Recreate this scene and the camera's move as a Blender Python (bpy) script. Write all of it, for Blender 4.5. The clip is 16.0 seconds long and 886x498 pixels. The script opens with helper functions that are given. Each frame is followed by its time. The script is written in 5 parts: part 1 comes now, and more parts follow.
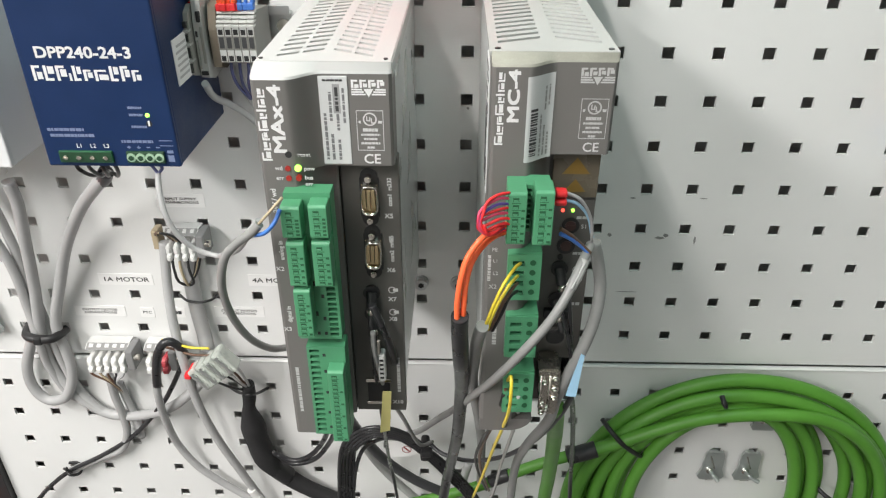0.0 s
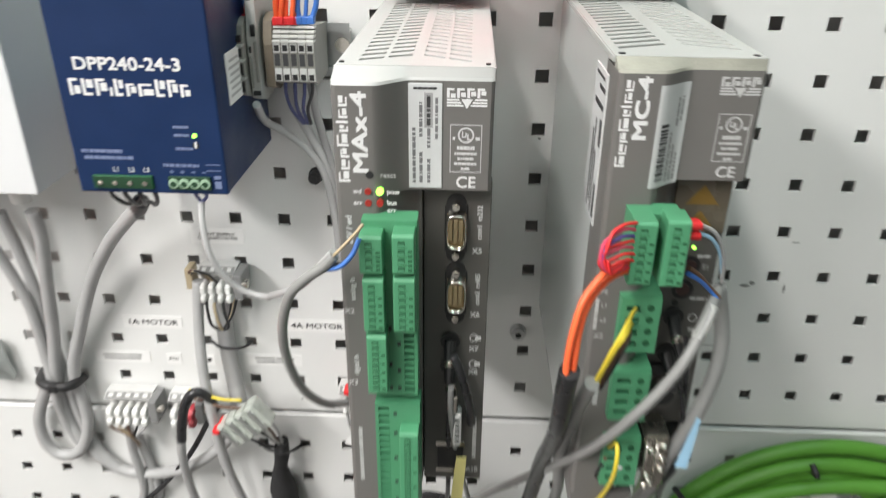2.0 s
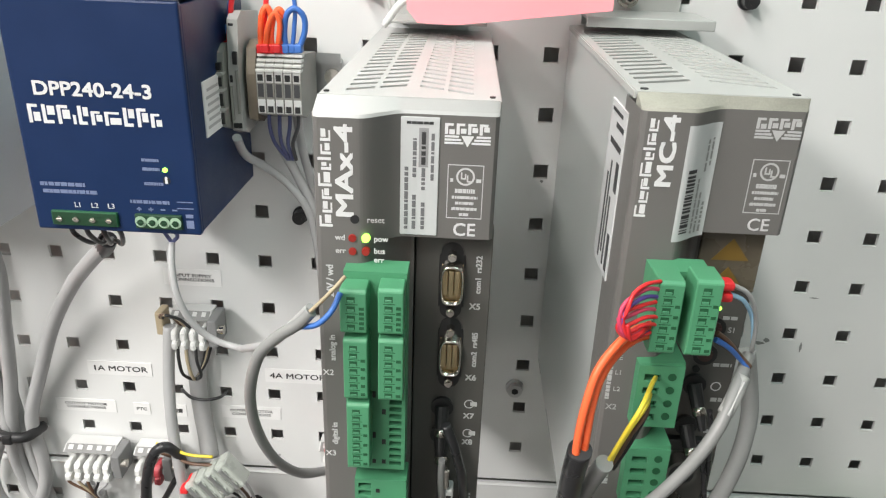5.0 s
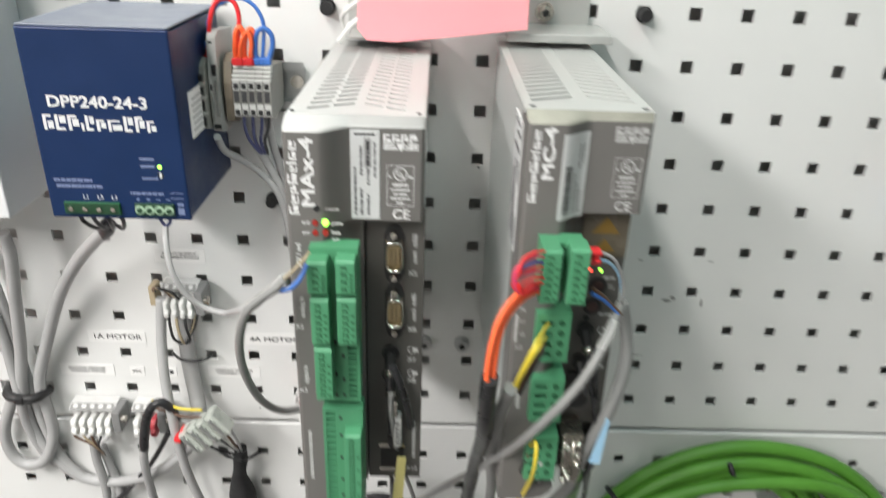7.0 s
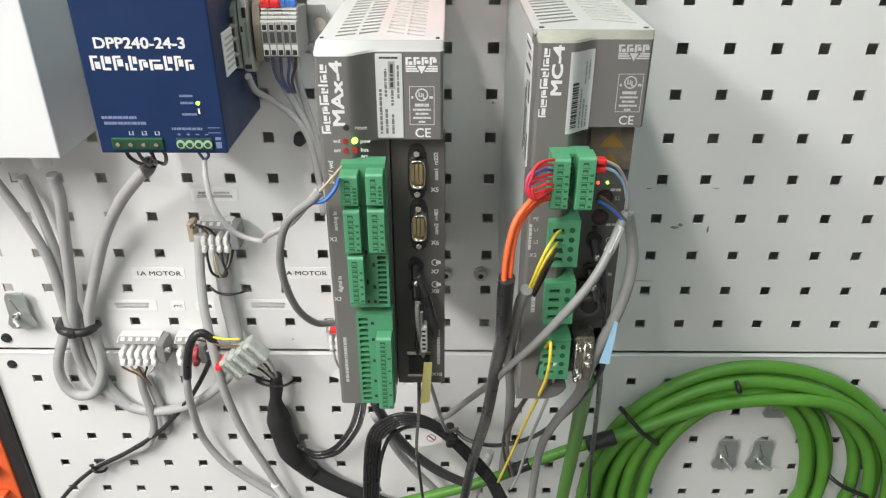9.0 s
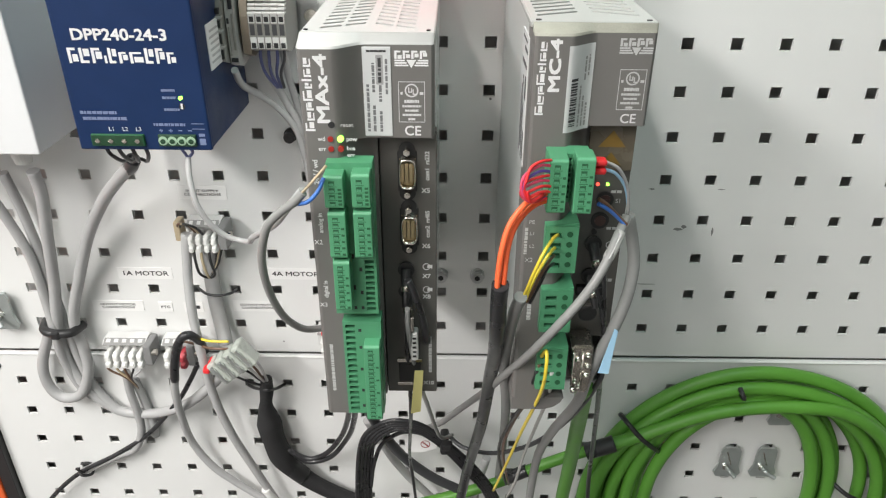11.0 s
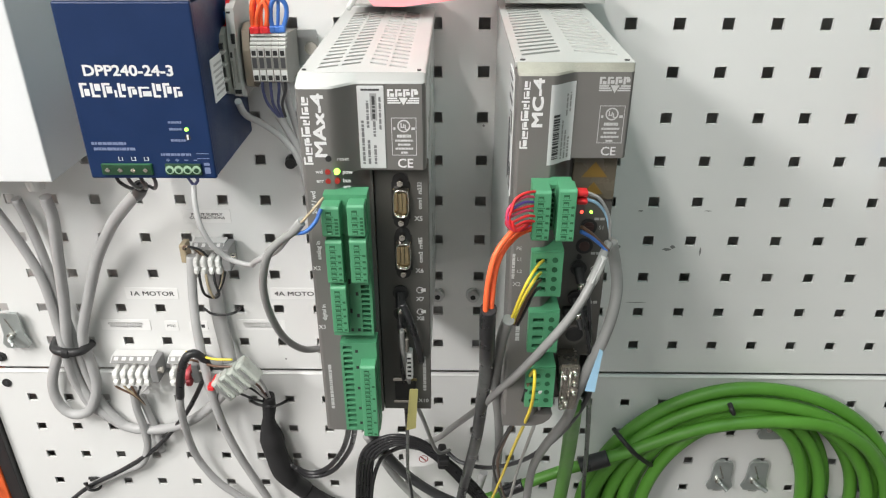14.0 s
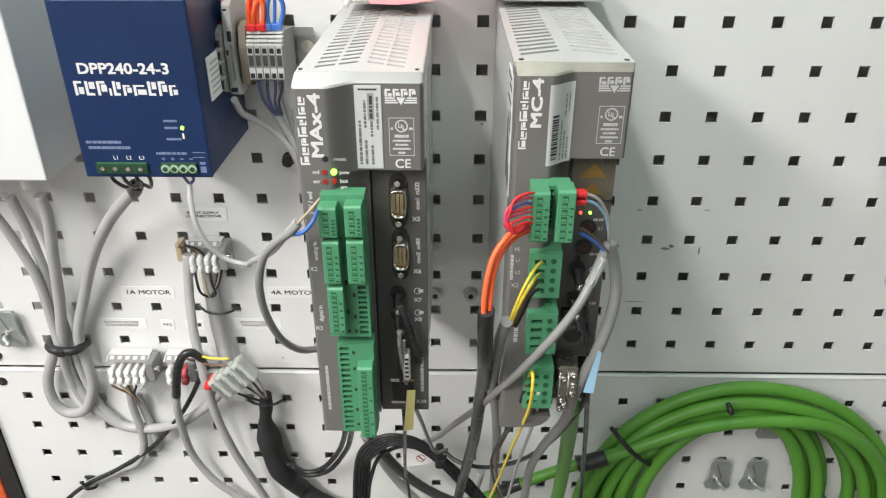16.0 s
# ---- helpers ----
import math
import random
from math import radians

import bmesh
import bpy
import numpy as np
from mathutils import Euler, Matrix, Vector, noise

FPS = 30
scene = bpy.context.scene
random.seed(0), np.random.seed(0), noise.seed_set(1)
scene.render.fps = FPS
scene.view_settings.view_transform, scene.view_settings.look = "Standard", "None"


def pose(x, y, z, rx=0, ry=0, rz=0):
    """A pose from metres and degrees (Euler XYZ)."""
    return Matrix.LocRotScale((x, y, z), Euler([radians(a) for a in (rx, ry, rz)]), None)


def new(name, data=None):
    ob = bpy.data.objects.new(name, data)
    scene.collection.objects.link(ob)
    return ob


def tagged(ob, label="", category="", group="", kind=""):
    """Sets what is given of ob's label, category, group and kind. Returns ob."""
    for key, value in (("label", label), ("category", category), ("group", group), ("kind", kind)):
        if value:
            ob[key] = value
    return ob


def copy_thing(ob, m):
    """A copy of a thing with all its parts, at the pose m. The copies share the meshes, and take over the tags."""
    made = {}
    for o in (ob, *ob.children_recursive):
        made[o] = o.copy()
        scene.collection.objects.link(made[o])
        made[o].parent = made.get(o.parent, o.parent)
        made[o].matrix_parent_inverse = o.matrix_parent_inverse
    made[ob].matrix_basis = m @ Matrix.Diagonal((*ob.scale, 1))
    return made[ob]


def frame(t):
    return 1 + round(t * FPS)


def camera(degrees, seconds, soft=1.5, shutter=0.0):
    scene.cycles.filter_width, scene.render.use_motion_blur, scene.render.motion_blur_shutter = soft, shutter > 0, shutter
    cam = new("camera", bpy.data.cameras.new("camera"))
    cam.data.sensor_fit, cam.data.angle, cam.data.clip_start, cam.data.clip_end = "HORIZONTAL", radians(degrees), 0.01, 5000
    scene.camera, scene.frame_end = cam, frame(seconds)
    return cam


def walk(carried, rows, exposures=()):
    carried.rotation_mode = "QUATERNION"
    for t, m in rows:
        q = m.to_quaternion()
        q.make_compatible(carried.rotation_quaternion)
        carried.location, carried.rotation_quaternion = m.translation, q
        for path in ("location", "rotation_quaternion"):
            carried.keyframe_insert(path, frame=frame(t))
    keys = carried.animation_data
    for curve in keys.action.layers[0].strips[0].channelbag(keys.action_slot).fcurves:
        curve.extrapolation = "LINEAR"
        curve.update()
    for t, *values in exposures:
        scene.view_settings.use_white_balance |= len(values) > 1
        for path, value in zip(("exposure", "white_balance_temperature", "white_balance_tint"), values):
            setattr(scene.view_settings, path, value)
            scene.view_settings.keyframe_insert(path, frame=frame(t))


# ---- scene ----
cam = camera(62.46, 16.0, soft=1.2, shutter=0.85)
# seconds, eye in metres, yaw, pitch, roll
ROWS = [
    (0.0, -0.0057, -0.5553, 1.7195, 1.36, -30.57, -0.07),
    (0.5, -0.0067, -0.5604, 1.7214, 1.18, -30.30, 0.01),
    (1, -0.0115, -0.5524, 1.7163, 1.34, -30.50, -0.78),
    (1.5, -0.0144, -0.5476, 1.7052, 1.44, -30.01, -0.87),
    (2, -0.0492, -0.5080, 1.6853, 2.33, -26.64, -0.58),
    (2.5, -0.0462, -0.4691, 1.6748, 1.63, -25.91, -0.57),
    (3, -0.0403, -0.4747, 1.6733, 2.59, -24.83, -1.50),
    (3.5, -0.0461, -0.4715, 1.6668, 3.01, -23.86, -2.16),
    (4, -0.0499, -0.4662, 1.6692, 2.70, -23.59, -2.02),
    (6.5, -0.0520, -0.5155, 1.6998, 1.04, -24.43, -2.23),
    (7, -0.0347, -0.5477, 1.7127, -0.19, -25.73, -1.81),
    (7.5, -0.0227, -0.5792, 1.7090, -0.49, -28.15, -0.80),
    (8, -0.0327, -0.5944, 1.7163, -0.09, -27.04, -0.60),
    (8.5, -0.0341, -0.5956, 1.7036, -0.08, -27.86, -0.21),
    (9, -0.0365, -0.5940, 1.7034, 0.41, -28.40, -0.06),
    (11.5, -0.0294, -0.5711, 1.6967, 0.73, -28.73, -0.30),
    (12, -0.0282, -0.5749, 1.7030, 0.51, -28.27, -0.40),
    (12.5, -0.0243, -0.5728, 1.6984, 0.89, -28.24, 0.09),
    (13, -0.0245, -0.5724, 1.7032, 0.82, -28.05, 0.17),
    (13.5, -0.0238, -0.5813, 1.7085, 0.72, -27.78, 0.09),
    (14, -0.0229, -0.5884, 1.7147, 0.94, -27.80, 0.08),
    (14.5, -0.0244, -0.5830, 1.7120, 0.92, -28.62, -0.29),
    (15, -0.0202, -0.5833, 1.7108, 0.63, -28.34, -0.21),
    (15.5, -0.0234, -0.5870, 1.7164, 0.84, -27.91, 0.01),
    (16, -0.0230, -0.5839, 1.7159, 0.82, -28.16, -0.07),
]
walk(cam, [(t, pose(x, y, z, 90 + pitch, roll, yaw)) for t, x, y, z, yaw, pitch, roll in ROWS])

# ---- light ----
world = bpy.data.worlds.new("world")
world.use_nodes = True
world.node_tree.nodes["Background"].inputs[0].default_value = (0.9, 0.95, 1.0, 1)
world.node_tree.nodes["Background"].inputs[1].default_value = 0.03
scene.world = world
scene.view_settings.exposure = 0.1


def ceiling_area_light(name, x, y, z, sx, sy, watts, colour):
    """Area light at ceiling height, facing down; no luminaire is built."""
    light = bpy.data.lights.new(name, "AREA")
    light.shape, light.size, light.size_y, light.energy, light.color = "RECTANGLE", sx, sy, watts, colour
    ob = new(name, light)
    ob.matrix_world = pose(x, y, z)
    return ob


ceiling_area_light("tube_light", -0.48, -0.9, 2.62, 0.12, 1.1, 20, (1.0, 0.968, 0.925))
ceiling_area_light("tube_light", -1.45, -1.5, 2.62, 0.4, 1.4, 74, (1.0, 0.972, 0.95))
# unseen, tinted green to colour the right side and brighten the gap
ceiling_area_light("tube_light", 0.35, -0.62, 2.62, 0.3, 0.9, 4.2, (0.7, 1.0, 0.94))
# unseen fill light added behind the camera to lift fronts and gap
ceiling_area_light("tube_light", -0.3, -2.7, 2.62, 1.5, 0.3, 6, (1.0, 0.99, 0.95))

# ---- materials ----


def material(name, colour, rough=0.5, metal=0.0, vary=0.06, scale=30.0, bump=0.0, fine=900.0, spec=0.5, coat=0.0, emit=0.0, alpha=1.0, per=0.0):
    """Procedural surface: base colour with blotches, fine grain, uneven gloss and relief. Scales are per metre."""
    m = bpy.data.materials.new(name)
    m.use_nodes = True
    nt = m.node_tree
    b = nt.nodes["Principled BSDF"]
    co = nt.nodes.new("ShaderNodeTexCoord")
    big = nt.nodes.new("ShaderNodeTexNoise")
    big.inputs["Scale"].default_value, big.inputs["Detail"].default_value = scale, 6
    small = nt.nodes.new("ShaderNodeTexNoise")
    small.inputs["Scale"].default_value, small.inputs["Detail"].default_value = fine, 3
    for n in (big, small):
        nt.links.new(co.outputs["Object"], n.inputs["Vector"])
    add = nt.nodes.new("ShaderNodeMath")
    add.operation = "MULTIPLY_ADD"
    nt.links.new(small.outputs["Fac"], add.inputs[0])
    add.inputs[1].default_value = 0.35
    nt.links.new(big.outputs["Fac"], add.inputs[2])
    ramp = nt.nodes.new("ShaderNodeMapRange")
    ramp.inputs["From Min"].default_value, ramp.inputs["From Max"].default_value = 0.35, 1.0
    ramp.inputs["To Min"].default_value, ramp.inputs["To Max"].default_value = 1 - vary, 1 + vary
    nt.links.new(add.outputs[0], ramp.inputs["Value"])
    fac = ramp.outputs[0]
    if per:
        info = nt.nodes.new("ShaderNodeObjectInfo")
        pr = nt.nodes.new("ShaderNodeMapRange")
        pr.inputs["To Min"].default_value, pr.inputs["To Max"].default_value = 1 - per, 1 + per
        nt.links.new(info.outputs["Random"], pr.inputs["Value"])
        mul = nt.nodes.new("ShaderNodeMath")
        mul.operation = "MULTIPLY"
        nt.links.new(fac, mul.inputs[0]), nt.links.new(pr.outputs[0], mul.inputs[1])
        fac = mul.outputs[0]
    tint = nt.nodes.new("ShaderNodeVectorMath")
    tint.operation = "SCALE"
    tint.inputs[0].default_value = colour
    nt.links.new(fac, tint.inputs["Scale"])
    nt.links.new(tint.outputs[0], b.inputs["Base Color"])
    gl = nt.nodes.new("ShaderNodeMapRange")
    gl.inputs["From Min"].default_value, gl.inputs["From Max"].default_value = 0.3, 0.7
    gl.inputs["To Min"].default_value, gl.inputs["To Max"].default_value = max(0.02, rough - 0.07), min(1, rough + 0.07)
    nt.links.new(big.outputs["Fac"], gl.inputs["Value"])
    nt.links.new(gl.outputs[0], b.inputs["Roughness"])
    b.inputs["Metallic"].default_value = metal
    b.inputs["Specular IOR Level"].default_value = spec
    b.inputs["Coat Weight"].default_value = coat
    b.inputs["Alpha"].default_value = alpha
    if emit:
        b.inputs["Emission Color"].default_value = (*colour, 1)
        b.inputs["Emission Strength"].default_value = emit
    if bump:
        bp = nt.nodes.new("ShaderNodeBump")
        bp.inputs["Strength"].default_value, bp.inputs["Distance"].default_value = bump, 0.0004
        nt.links.new(small.outputs["Fac"], bp.inputs["Height"])
        nt.links.new(bp.outputs[0], b.inputs["Normal"])
    return m


PANEL = material("panel_powder_coat", (0.72, 0.725, 0.715), 0.4, vary=0.035, scale=7, bump=0.12, fine=1500)
DARK = material("dark_void", (0.035, 0.036, 0.038), 0.8)
PLASTER = material("plaster", (0.5, 0.5, 0.49), 0.9, vary=0.05, scale=4, bump=0.3, fine=200)
CONCRETE = material("concrete", (0.13, 0.125, 0.12), 0.8, vary=0.15, scale=5, bump=0.4, fine=150)
NAVY = material("navy_paint", (0.007, 0.023, 0.08), 0.36, vary=0.1, scale=40, bump=0.15, fine=2500, spec=0.3)
NAVY_TOP = material("grey_blue_top", (0.2, 0.22, 0.27), 0.45, vary=0.1, scale=60, bump=0.2, fine=1500)
GREY_FRONT = material("dark_grey_front", (0.142, 0.136, 0.129), 0.42, vary=0.05, scale=40, bump=0.12, fine=2500)
GREY_BODY = material("charcoal_body", (0.092, 0.088, 0.081), 0.5, vary=0.06, scale=40, bump=0.15, fine=2500)
TOP_WHITE = material("light_grey_vented_top", (0.49, 0.49, 0.48), 0.42, vary=0.06, scale=25, bump=0.1, fine=1800)
TOP_GREY = material("grey_vented_top", (0.42, 0.43, 0.415), 0.45, vary=0.08, scale=25, bump=0.1, fine=1800)
TOP_DUSTY = material("dusty_beige_top", (0.31, 0.305, 0.26), 0.6, vary=0.3, scale=45, bump=0.2, fine=1500)
HOOK_ZINC = material("dull_zinc_hook", (0.42, 0.45, 0.44), 0.38, metal=0.6, vary=0.12, scale=60, bump=0.1, fine=1500)
TAN_DARK = material("dark_tan_plastic", (0.2, 0.165, 0.125), 0.5, vary=0.1, scale=80)
RAIL_GREY = material("warm_grey_plastic", (0.26, 0.255, 0.235), 0.45, vary=0.08, scale=80)
STRIP_WHITE = material("white_strip_plastic", (0.62, 0.62, 0.61), 0.45, vary=0.05, scale=60)
STEEL_GLOSS = material("glossy_steel", (0.7, 0.725, 0.71), 0.36, metal=0.5, vary=0.03, scale=12, bump=0.02, fine=1200)
STEEL = material("brushed_steel", (0.68, 0.7, 0.7), 0.3, metal=0.85, vary=0.06, scale=25, bump=0.05, fine=1200)
ZINC = material("zinc_plate", (0.55, 0.56, 0.56), 0.35, metal=0.9, vary=0.1, scale=60, bump=0.1, fine=1500)
DULL_NICKEL = material("dull_nickel", (0.5, 0.47, 0.42), 0.25, metal=0.95, vary=0.12, scale=90)
ZINC_PALE = material("pale_galvanised_steel", (0.46, 0.47, 0.455), 0.38, metal=0.3, vary=0.08, scale=40, bump=0.08, fine=1500)
CHROME = material("nickel_plate", (0.75, 0.72, 0.66), 0.18, metal=1.0, vary=0.08, scale=90)
GOLD = material("gold_contact_shell", (0.5, 0.4, 0.24), 0.35, metal=0.9, vary=0.1, scale=120)
GREEN = material("green_terminal_plastic", (0.075, 0.27, 0.14), 0.42, vary=0.1, scale=70, bump=0.1, fine=1800, per=0.05)
GREEN_PALE = material("pale_green_plastic", (0.33, 0.47, 0.34), 0.4, vary=0.08, scale=80)
GREEN_BLACK = material("blackish_green_plastic", (0.012, 0.05, 0.022), 0.45, vary=0.1, scale=70)
# darker terminal green: shade painted into wells and sockets, also marks and a frame
GREEN_DARK = material("dark_green_plastic", (0.012, 0.09, 0.035), 0.55, vary=0.1, scale=70)
BLACK = material("black_plastic", (0.018, 0.018, 0.019), 0.42, vary=0.12, scale=60, bump=0.1)
CABLE_GREY = material("grey_pvc_cable", (0.39, 0.39, 0.39), 0.42, vary=0.07, scale=50, bump=0.1, per=0.06)
CABLE_MID = material("mid_grey_cable", (0.25, 0.25, 0.245), 0.42, vary=0.08, scale=50, bump=0.1, per=0.05)
CABLE_DARK = material("dark_grey_cable", (0.055, 0.056, 0.06), 0.38, vary=0.08, scale=50, bump=0.1)
CABLE_BLACK = material("black_rubber_cable", (0.022, 0.022, 0.024), 0.3, vary=0.12, scale=60, bump=0.1)
SLEEVE_WEAVE = material("black_braided_sleeve", (0.014, 0.014, 0.015), 0.75, vary=0.4, scale=900, bump=0.8, fine=2500)
CABLE_GREEN = material("bright_green_cable", (0.085, 0.255, 0.03), 0.42, vary=0.12, scale=30, bump=0.12, fine=800)
ORANGE = material("orange_wire", (0.95, 0.15, 0.05), 0.32, vary=0.06, scale=80)
RED = material("red_wire", (0.75, 0.03, 0.035), 0.4, vary=0.06, scale=80)
DULL_RED = material("dull_red_plastic", (0.5, 0.07, 0.085), 0.45, vary=0.08, scale=80)
PINKISH = material("rose_wire", (0.65, 0.06, 0.13), 0.4, vary=0.06, scale=80)
VIOLET = material("violet_wire", (0.11, 0.06, 0.3), 0.4, vary=0.06, scale=80)
BLUE = material("blue_wire", (0.05, 0.16, 0.5), 0.4, vary=0.06, scale=80)
NAVY_WIRE = material("dark_blue_wire", (0.08, 0.09, 0.2), 0.4, vary=0.06, scale=80)
YELLOW = material("yellow_wire", (0.75, 0.6, 0.05), 0.4, vary=0.06, scale=80)
BROWN = material("brown_wire", (0.12, 0.065, 0.04), 0.45, vary=0.06, scale=80)
WHITE_PLASTIC = material("white_plastic", (0.72, 0.72, 0.7), 0.42, vary=0.05, scale=40, bump=0.05)
BEIGE_PLASTIC = material("beige_grey_plastic", (0.43, 0.425, 0.41), 0.45, vary=0.08, scale=60, bump=0.05, per=0.06)
TAN_PLASTIC = material("tan_plastic", (0.4, 0.33, 0.22), 0.5, vary=0.1, scale=60)
CLEAR_BLOCK = material("translucent_connector", (0.56, 0.6, 0.55), 0.3, vary=0.08, scale=80, alpha=0.72)
PAPER = material("white_label", (0.8, 0.8, 0.79), 0.5, vary=0.04, scale=50)
PRINT_WHITE = material("white_print", (0.7, 0.7, 0.7), 0.5, vary=0.02)
PRINT_GREY = material("grey_print", (0.46, 0.46, 0.455), 0.5, vary=0.02)
PRINT_LIGHT = material("light_grey_print", (0.58, 0.58, 0.58), 0.5, vary=0.02)
PRINT_BLACK = material("black_print", (0.04, 0.04, 0.042), 0.5, vary=0.02)
PRINT_BLUE = material("pale_blue_print", (0.16, 0.2, 0.33), 0.5, vary=0.02)
PINK_CARD = material("pink_card", (0.95, 0.33, 0.36), 0.55, vary=0.03, scale=20)
BLUE_CARD = material("pale_blue_card", (0.36, 0.6, 0.8), 0.55, vary=0.03, scale=30)
CAB_WHITE = material("white_enclosure", (0.66, 0.67, 0.68), 0.45, vary=0.03, scale=12, bump=0.08)
AMBER = material("amber_warning_print", (0.19, 0.115, 0.02), 0.5, vary=0.1, scale=80)
SMOKE = material("smoked_window", (0.1, 0.085, 0.06), 0.25, vary=0.1, scale=40, coat=0.3)
LED_GREEN = material("green_led", (0.35, 1.0, 0.08), 0.3, emit=3.0)
LED_RED = material("red_led_lit", (1.0, 0.08, 0.05), 0.3, emit=2.5)
# label paper in a duller white than PAPER
GREY_LABEL = material("grey_white_label", (0.55, 0.56, 0.56), 0.45, vary=0.05, scale=50)
LED_OFF = material("red_led_dim", (0.3, 0.022, 0.016), 0.3, vary=0.05, emit=0.03)
ORANGE_PAINT = material("orange_red_paint", (0.72, 0.12, 0.03), 0.5, vary=0.15, scale=10, bump=0.1)

# ---- building helpers; lengths in millimetres ----
ORIGIN = {}


def box(bm, x0, x1, y0, y1, z0, z1, bevel=0.0, segments=2):
    """A box between the given millimetres, its edges rounded by bevel."""
    r = bmesh.ops.create_cube(bm, size=1.0)
    vs = r["verts"]
    for v in vs:
        v.co = Vector(((x0 + x1) / 2 + v.co.x * (x1 - x0), (y0 + y1) / 2 + v.co.y * (y1 - y0), (z0 + z1) / 2 + v.co.z * (z1 - z0)))
    if bevel:
        es = {e for v in vs for e in v.link_edges}
        out = bmesh.ops.bevel(bm, geom=list(es), offset=bevel, segments=segments, profile=0.5, affect="EDGES")
        vs = list({v for f in out["faces"] for v in f.verts} | {v for v in vs if v.is_valid})
    return vs


def rod(bm, a, b, r, r2=None, n=16, cap=True):
    """A cylinder or cone from a to b."""
    a, b = Vector(a), Vector(b)
    d = b - a
    m = Matrix.Translation((a + b) / 2) @ d.to_track_quat("Z", "Y").to_matrix().to_4x4()
    return bmesh.ops.create_cone(bm, cap_ends=cap, segments=n, radius1=r, radius2=r if r2 is None else r2, depth=d.length, matrix=m)["verts"]


def prism(bm, outline, lo, hi, axis="x"):
    """A closed outline swept along an axis from lo to hi. The outline is in the two other axes, in order."""
    def at(p, s):
        return Vector((s, *p)) if axis == "x" else Vector((p[0], s, p[1])) if axis == "y" else Vector((*p, s))
    a, b = [bm.verts.new(at(p, lo)) for p in outline], [bm.verts.new(at(p, hi)) for p in outline]
    n = len(outline)
    fs = [bm.faces.new(a), bm.faces.new(list(reversed(b)))] + [bm.faces.new((a[i], b[i], b[(i + 1) % n], a[(i + 1) % n])) for i in range(n)]
    bmesh.ops.recalc_face_normals(bm, faces=fs)
    return a + b


def spline(points, steps=8):
    """A smooth line through the points (Catmull-Rom)."""
    p = [Vector(q) for q in points]
    p = [p[0] * 2 - p[1]] + p + [p[-1] * 2 - p[-2]]
    out = []
    for i in range(1, len(p) - 2):
        for k in range(steps):
            t = k / steps
            a, b, c, d = p[i - 1:i + 3]
            out.append(0.5 * (2 * b + (c - a) * t + (2 * a - 5 * b + 4 * c - d) * t * t + (3 * b - a - 3 * c + d) * t ** 3))
    return out + [p[-2]]


def tube(bm, points, r, n=12, steps=8, smooth=True, radii=None):
    """A round cable along the points; radii may swell it from end to end."""
    line = spline(points, steps) if smooth else [Vector(q) for q in points]
    up, rings = Vector((0.13, 0.21, 0.97)), []
    for i, c in enumerate(line):
        d = (line[min(i + 1, len(line) - 1)] - line[max(i - 1, 0)]).normalized()
        up = (up - d * up.dot(d))
        up = up.normalized() if up.length > 1e-4 else d.orthogonal().normalized()
        side = d.cross(up)
        k = i / (len(line) - 1) * (len(radii) - 1) if radii else 0
        rr = r if not radii else radii[int(k)] + (radii[min(int(k) + 1, len(radii) - 1)] - radii[int(k)]) * (k - int(k))
        rings.append([bm.verts.new(c + (up * math.cos(a) + side * math.sin(a)) * rr) for a in [2 * math.pi * j / n for j in range(n)]])
    fs = []
    for a, b in zip(rings, rings[1:]):
        fs += [bm.faces.new((a[j], a[(j + 1) % n], b[(j + 1) % n], b[j])) for j in range(n)]
    fs += [bm.faces.new(list(reversed(rings[0]))), bm.faces.new(rings[-1])]
    for f in fs[:-2]:
        f.smooth = True
    bmesh.ops.recalc_face_normals(bm, faces=fs)


def perforated(bm, us, vs, depth, at):
    """A sheet with rectangular holes. us and vs: (start, end, [(hole start, hole end), ...]); at(u, v, d) gives the place."""
    def cuts(line):
        edges = sorted({line[0], line[1], *[e for h in line[2] for e in h]})
        return edges, [any(abs(h[0] - edges[i]) < 1e-6 for h in line[2]) for i in range(len(edges) - 1)]
    (eu, hu), (ev, hv) = cuts(us), cuts(vs)
    top = [[bm.verts.new(at(u, v, 0)) for v in ev] for u in eu]
    low = [[bm.verts.new(at(u, v, depth)) for v in ev] for u in eu]
    fs = []
    def solid(i, j):
        return 0 <= i < len(hu) and 0 <= j < len(hv) and not (hu[i] and hv[j])
    for i in range(len(hu)):
        for j in range(len(hv)):
            if solid(i, j):
                fs.append(bm.faces.new((top[i][j], top[i + 1][j], top[i + 1][j + 1], top[i][j + 1])))
                fs.append(bm.faces.new((low[i][j + 1], low[i + 1][j + 1], low[i + 1][j], low[i][j])))
                for di, dj, a, b in ((-1, 0, (i, j), (i, j + 1)), (1, 0, (i + 1, j + 1), (i + 1, j)), (0, -1, (i + 1, j), (i, j)), (0, 1, (i, j + 1), (i + 1, j + 1))):
                    if not solid(i + di, j + dj):
                        fs.append(bm.faces.new((top[a[0]][a[1]], top[b[0]][b[1]], low[b[0]][b[1]], low[a[0]][a[1]])))
    bmesh.ops.recalc_face_normals(bm, faces=fs)


def thing(name, x, y, z, label, category, group="", kind=""):
    """An Empty at a thing's base, which carries its parts."""
    ob = new(name)
    ob.empty_display_size = 0.02
    ob.location = (x / 1000, y / 1000, z / 1000)
    ORIGIN[ob] = Vector((x, y, z))
    return tagged(ob, label, category, group, kind)


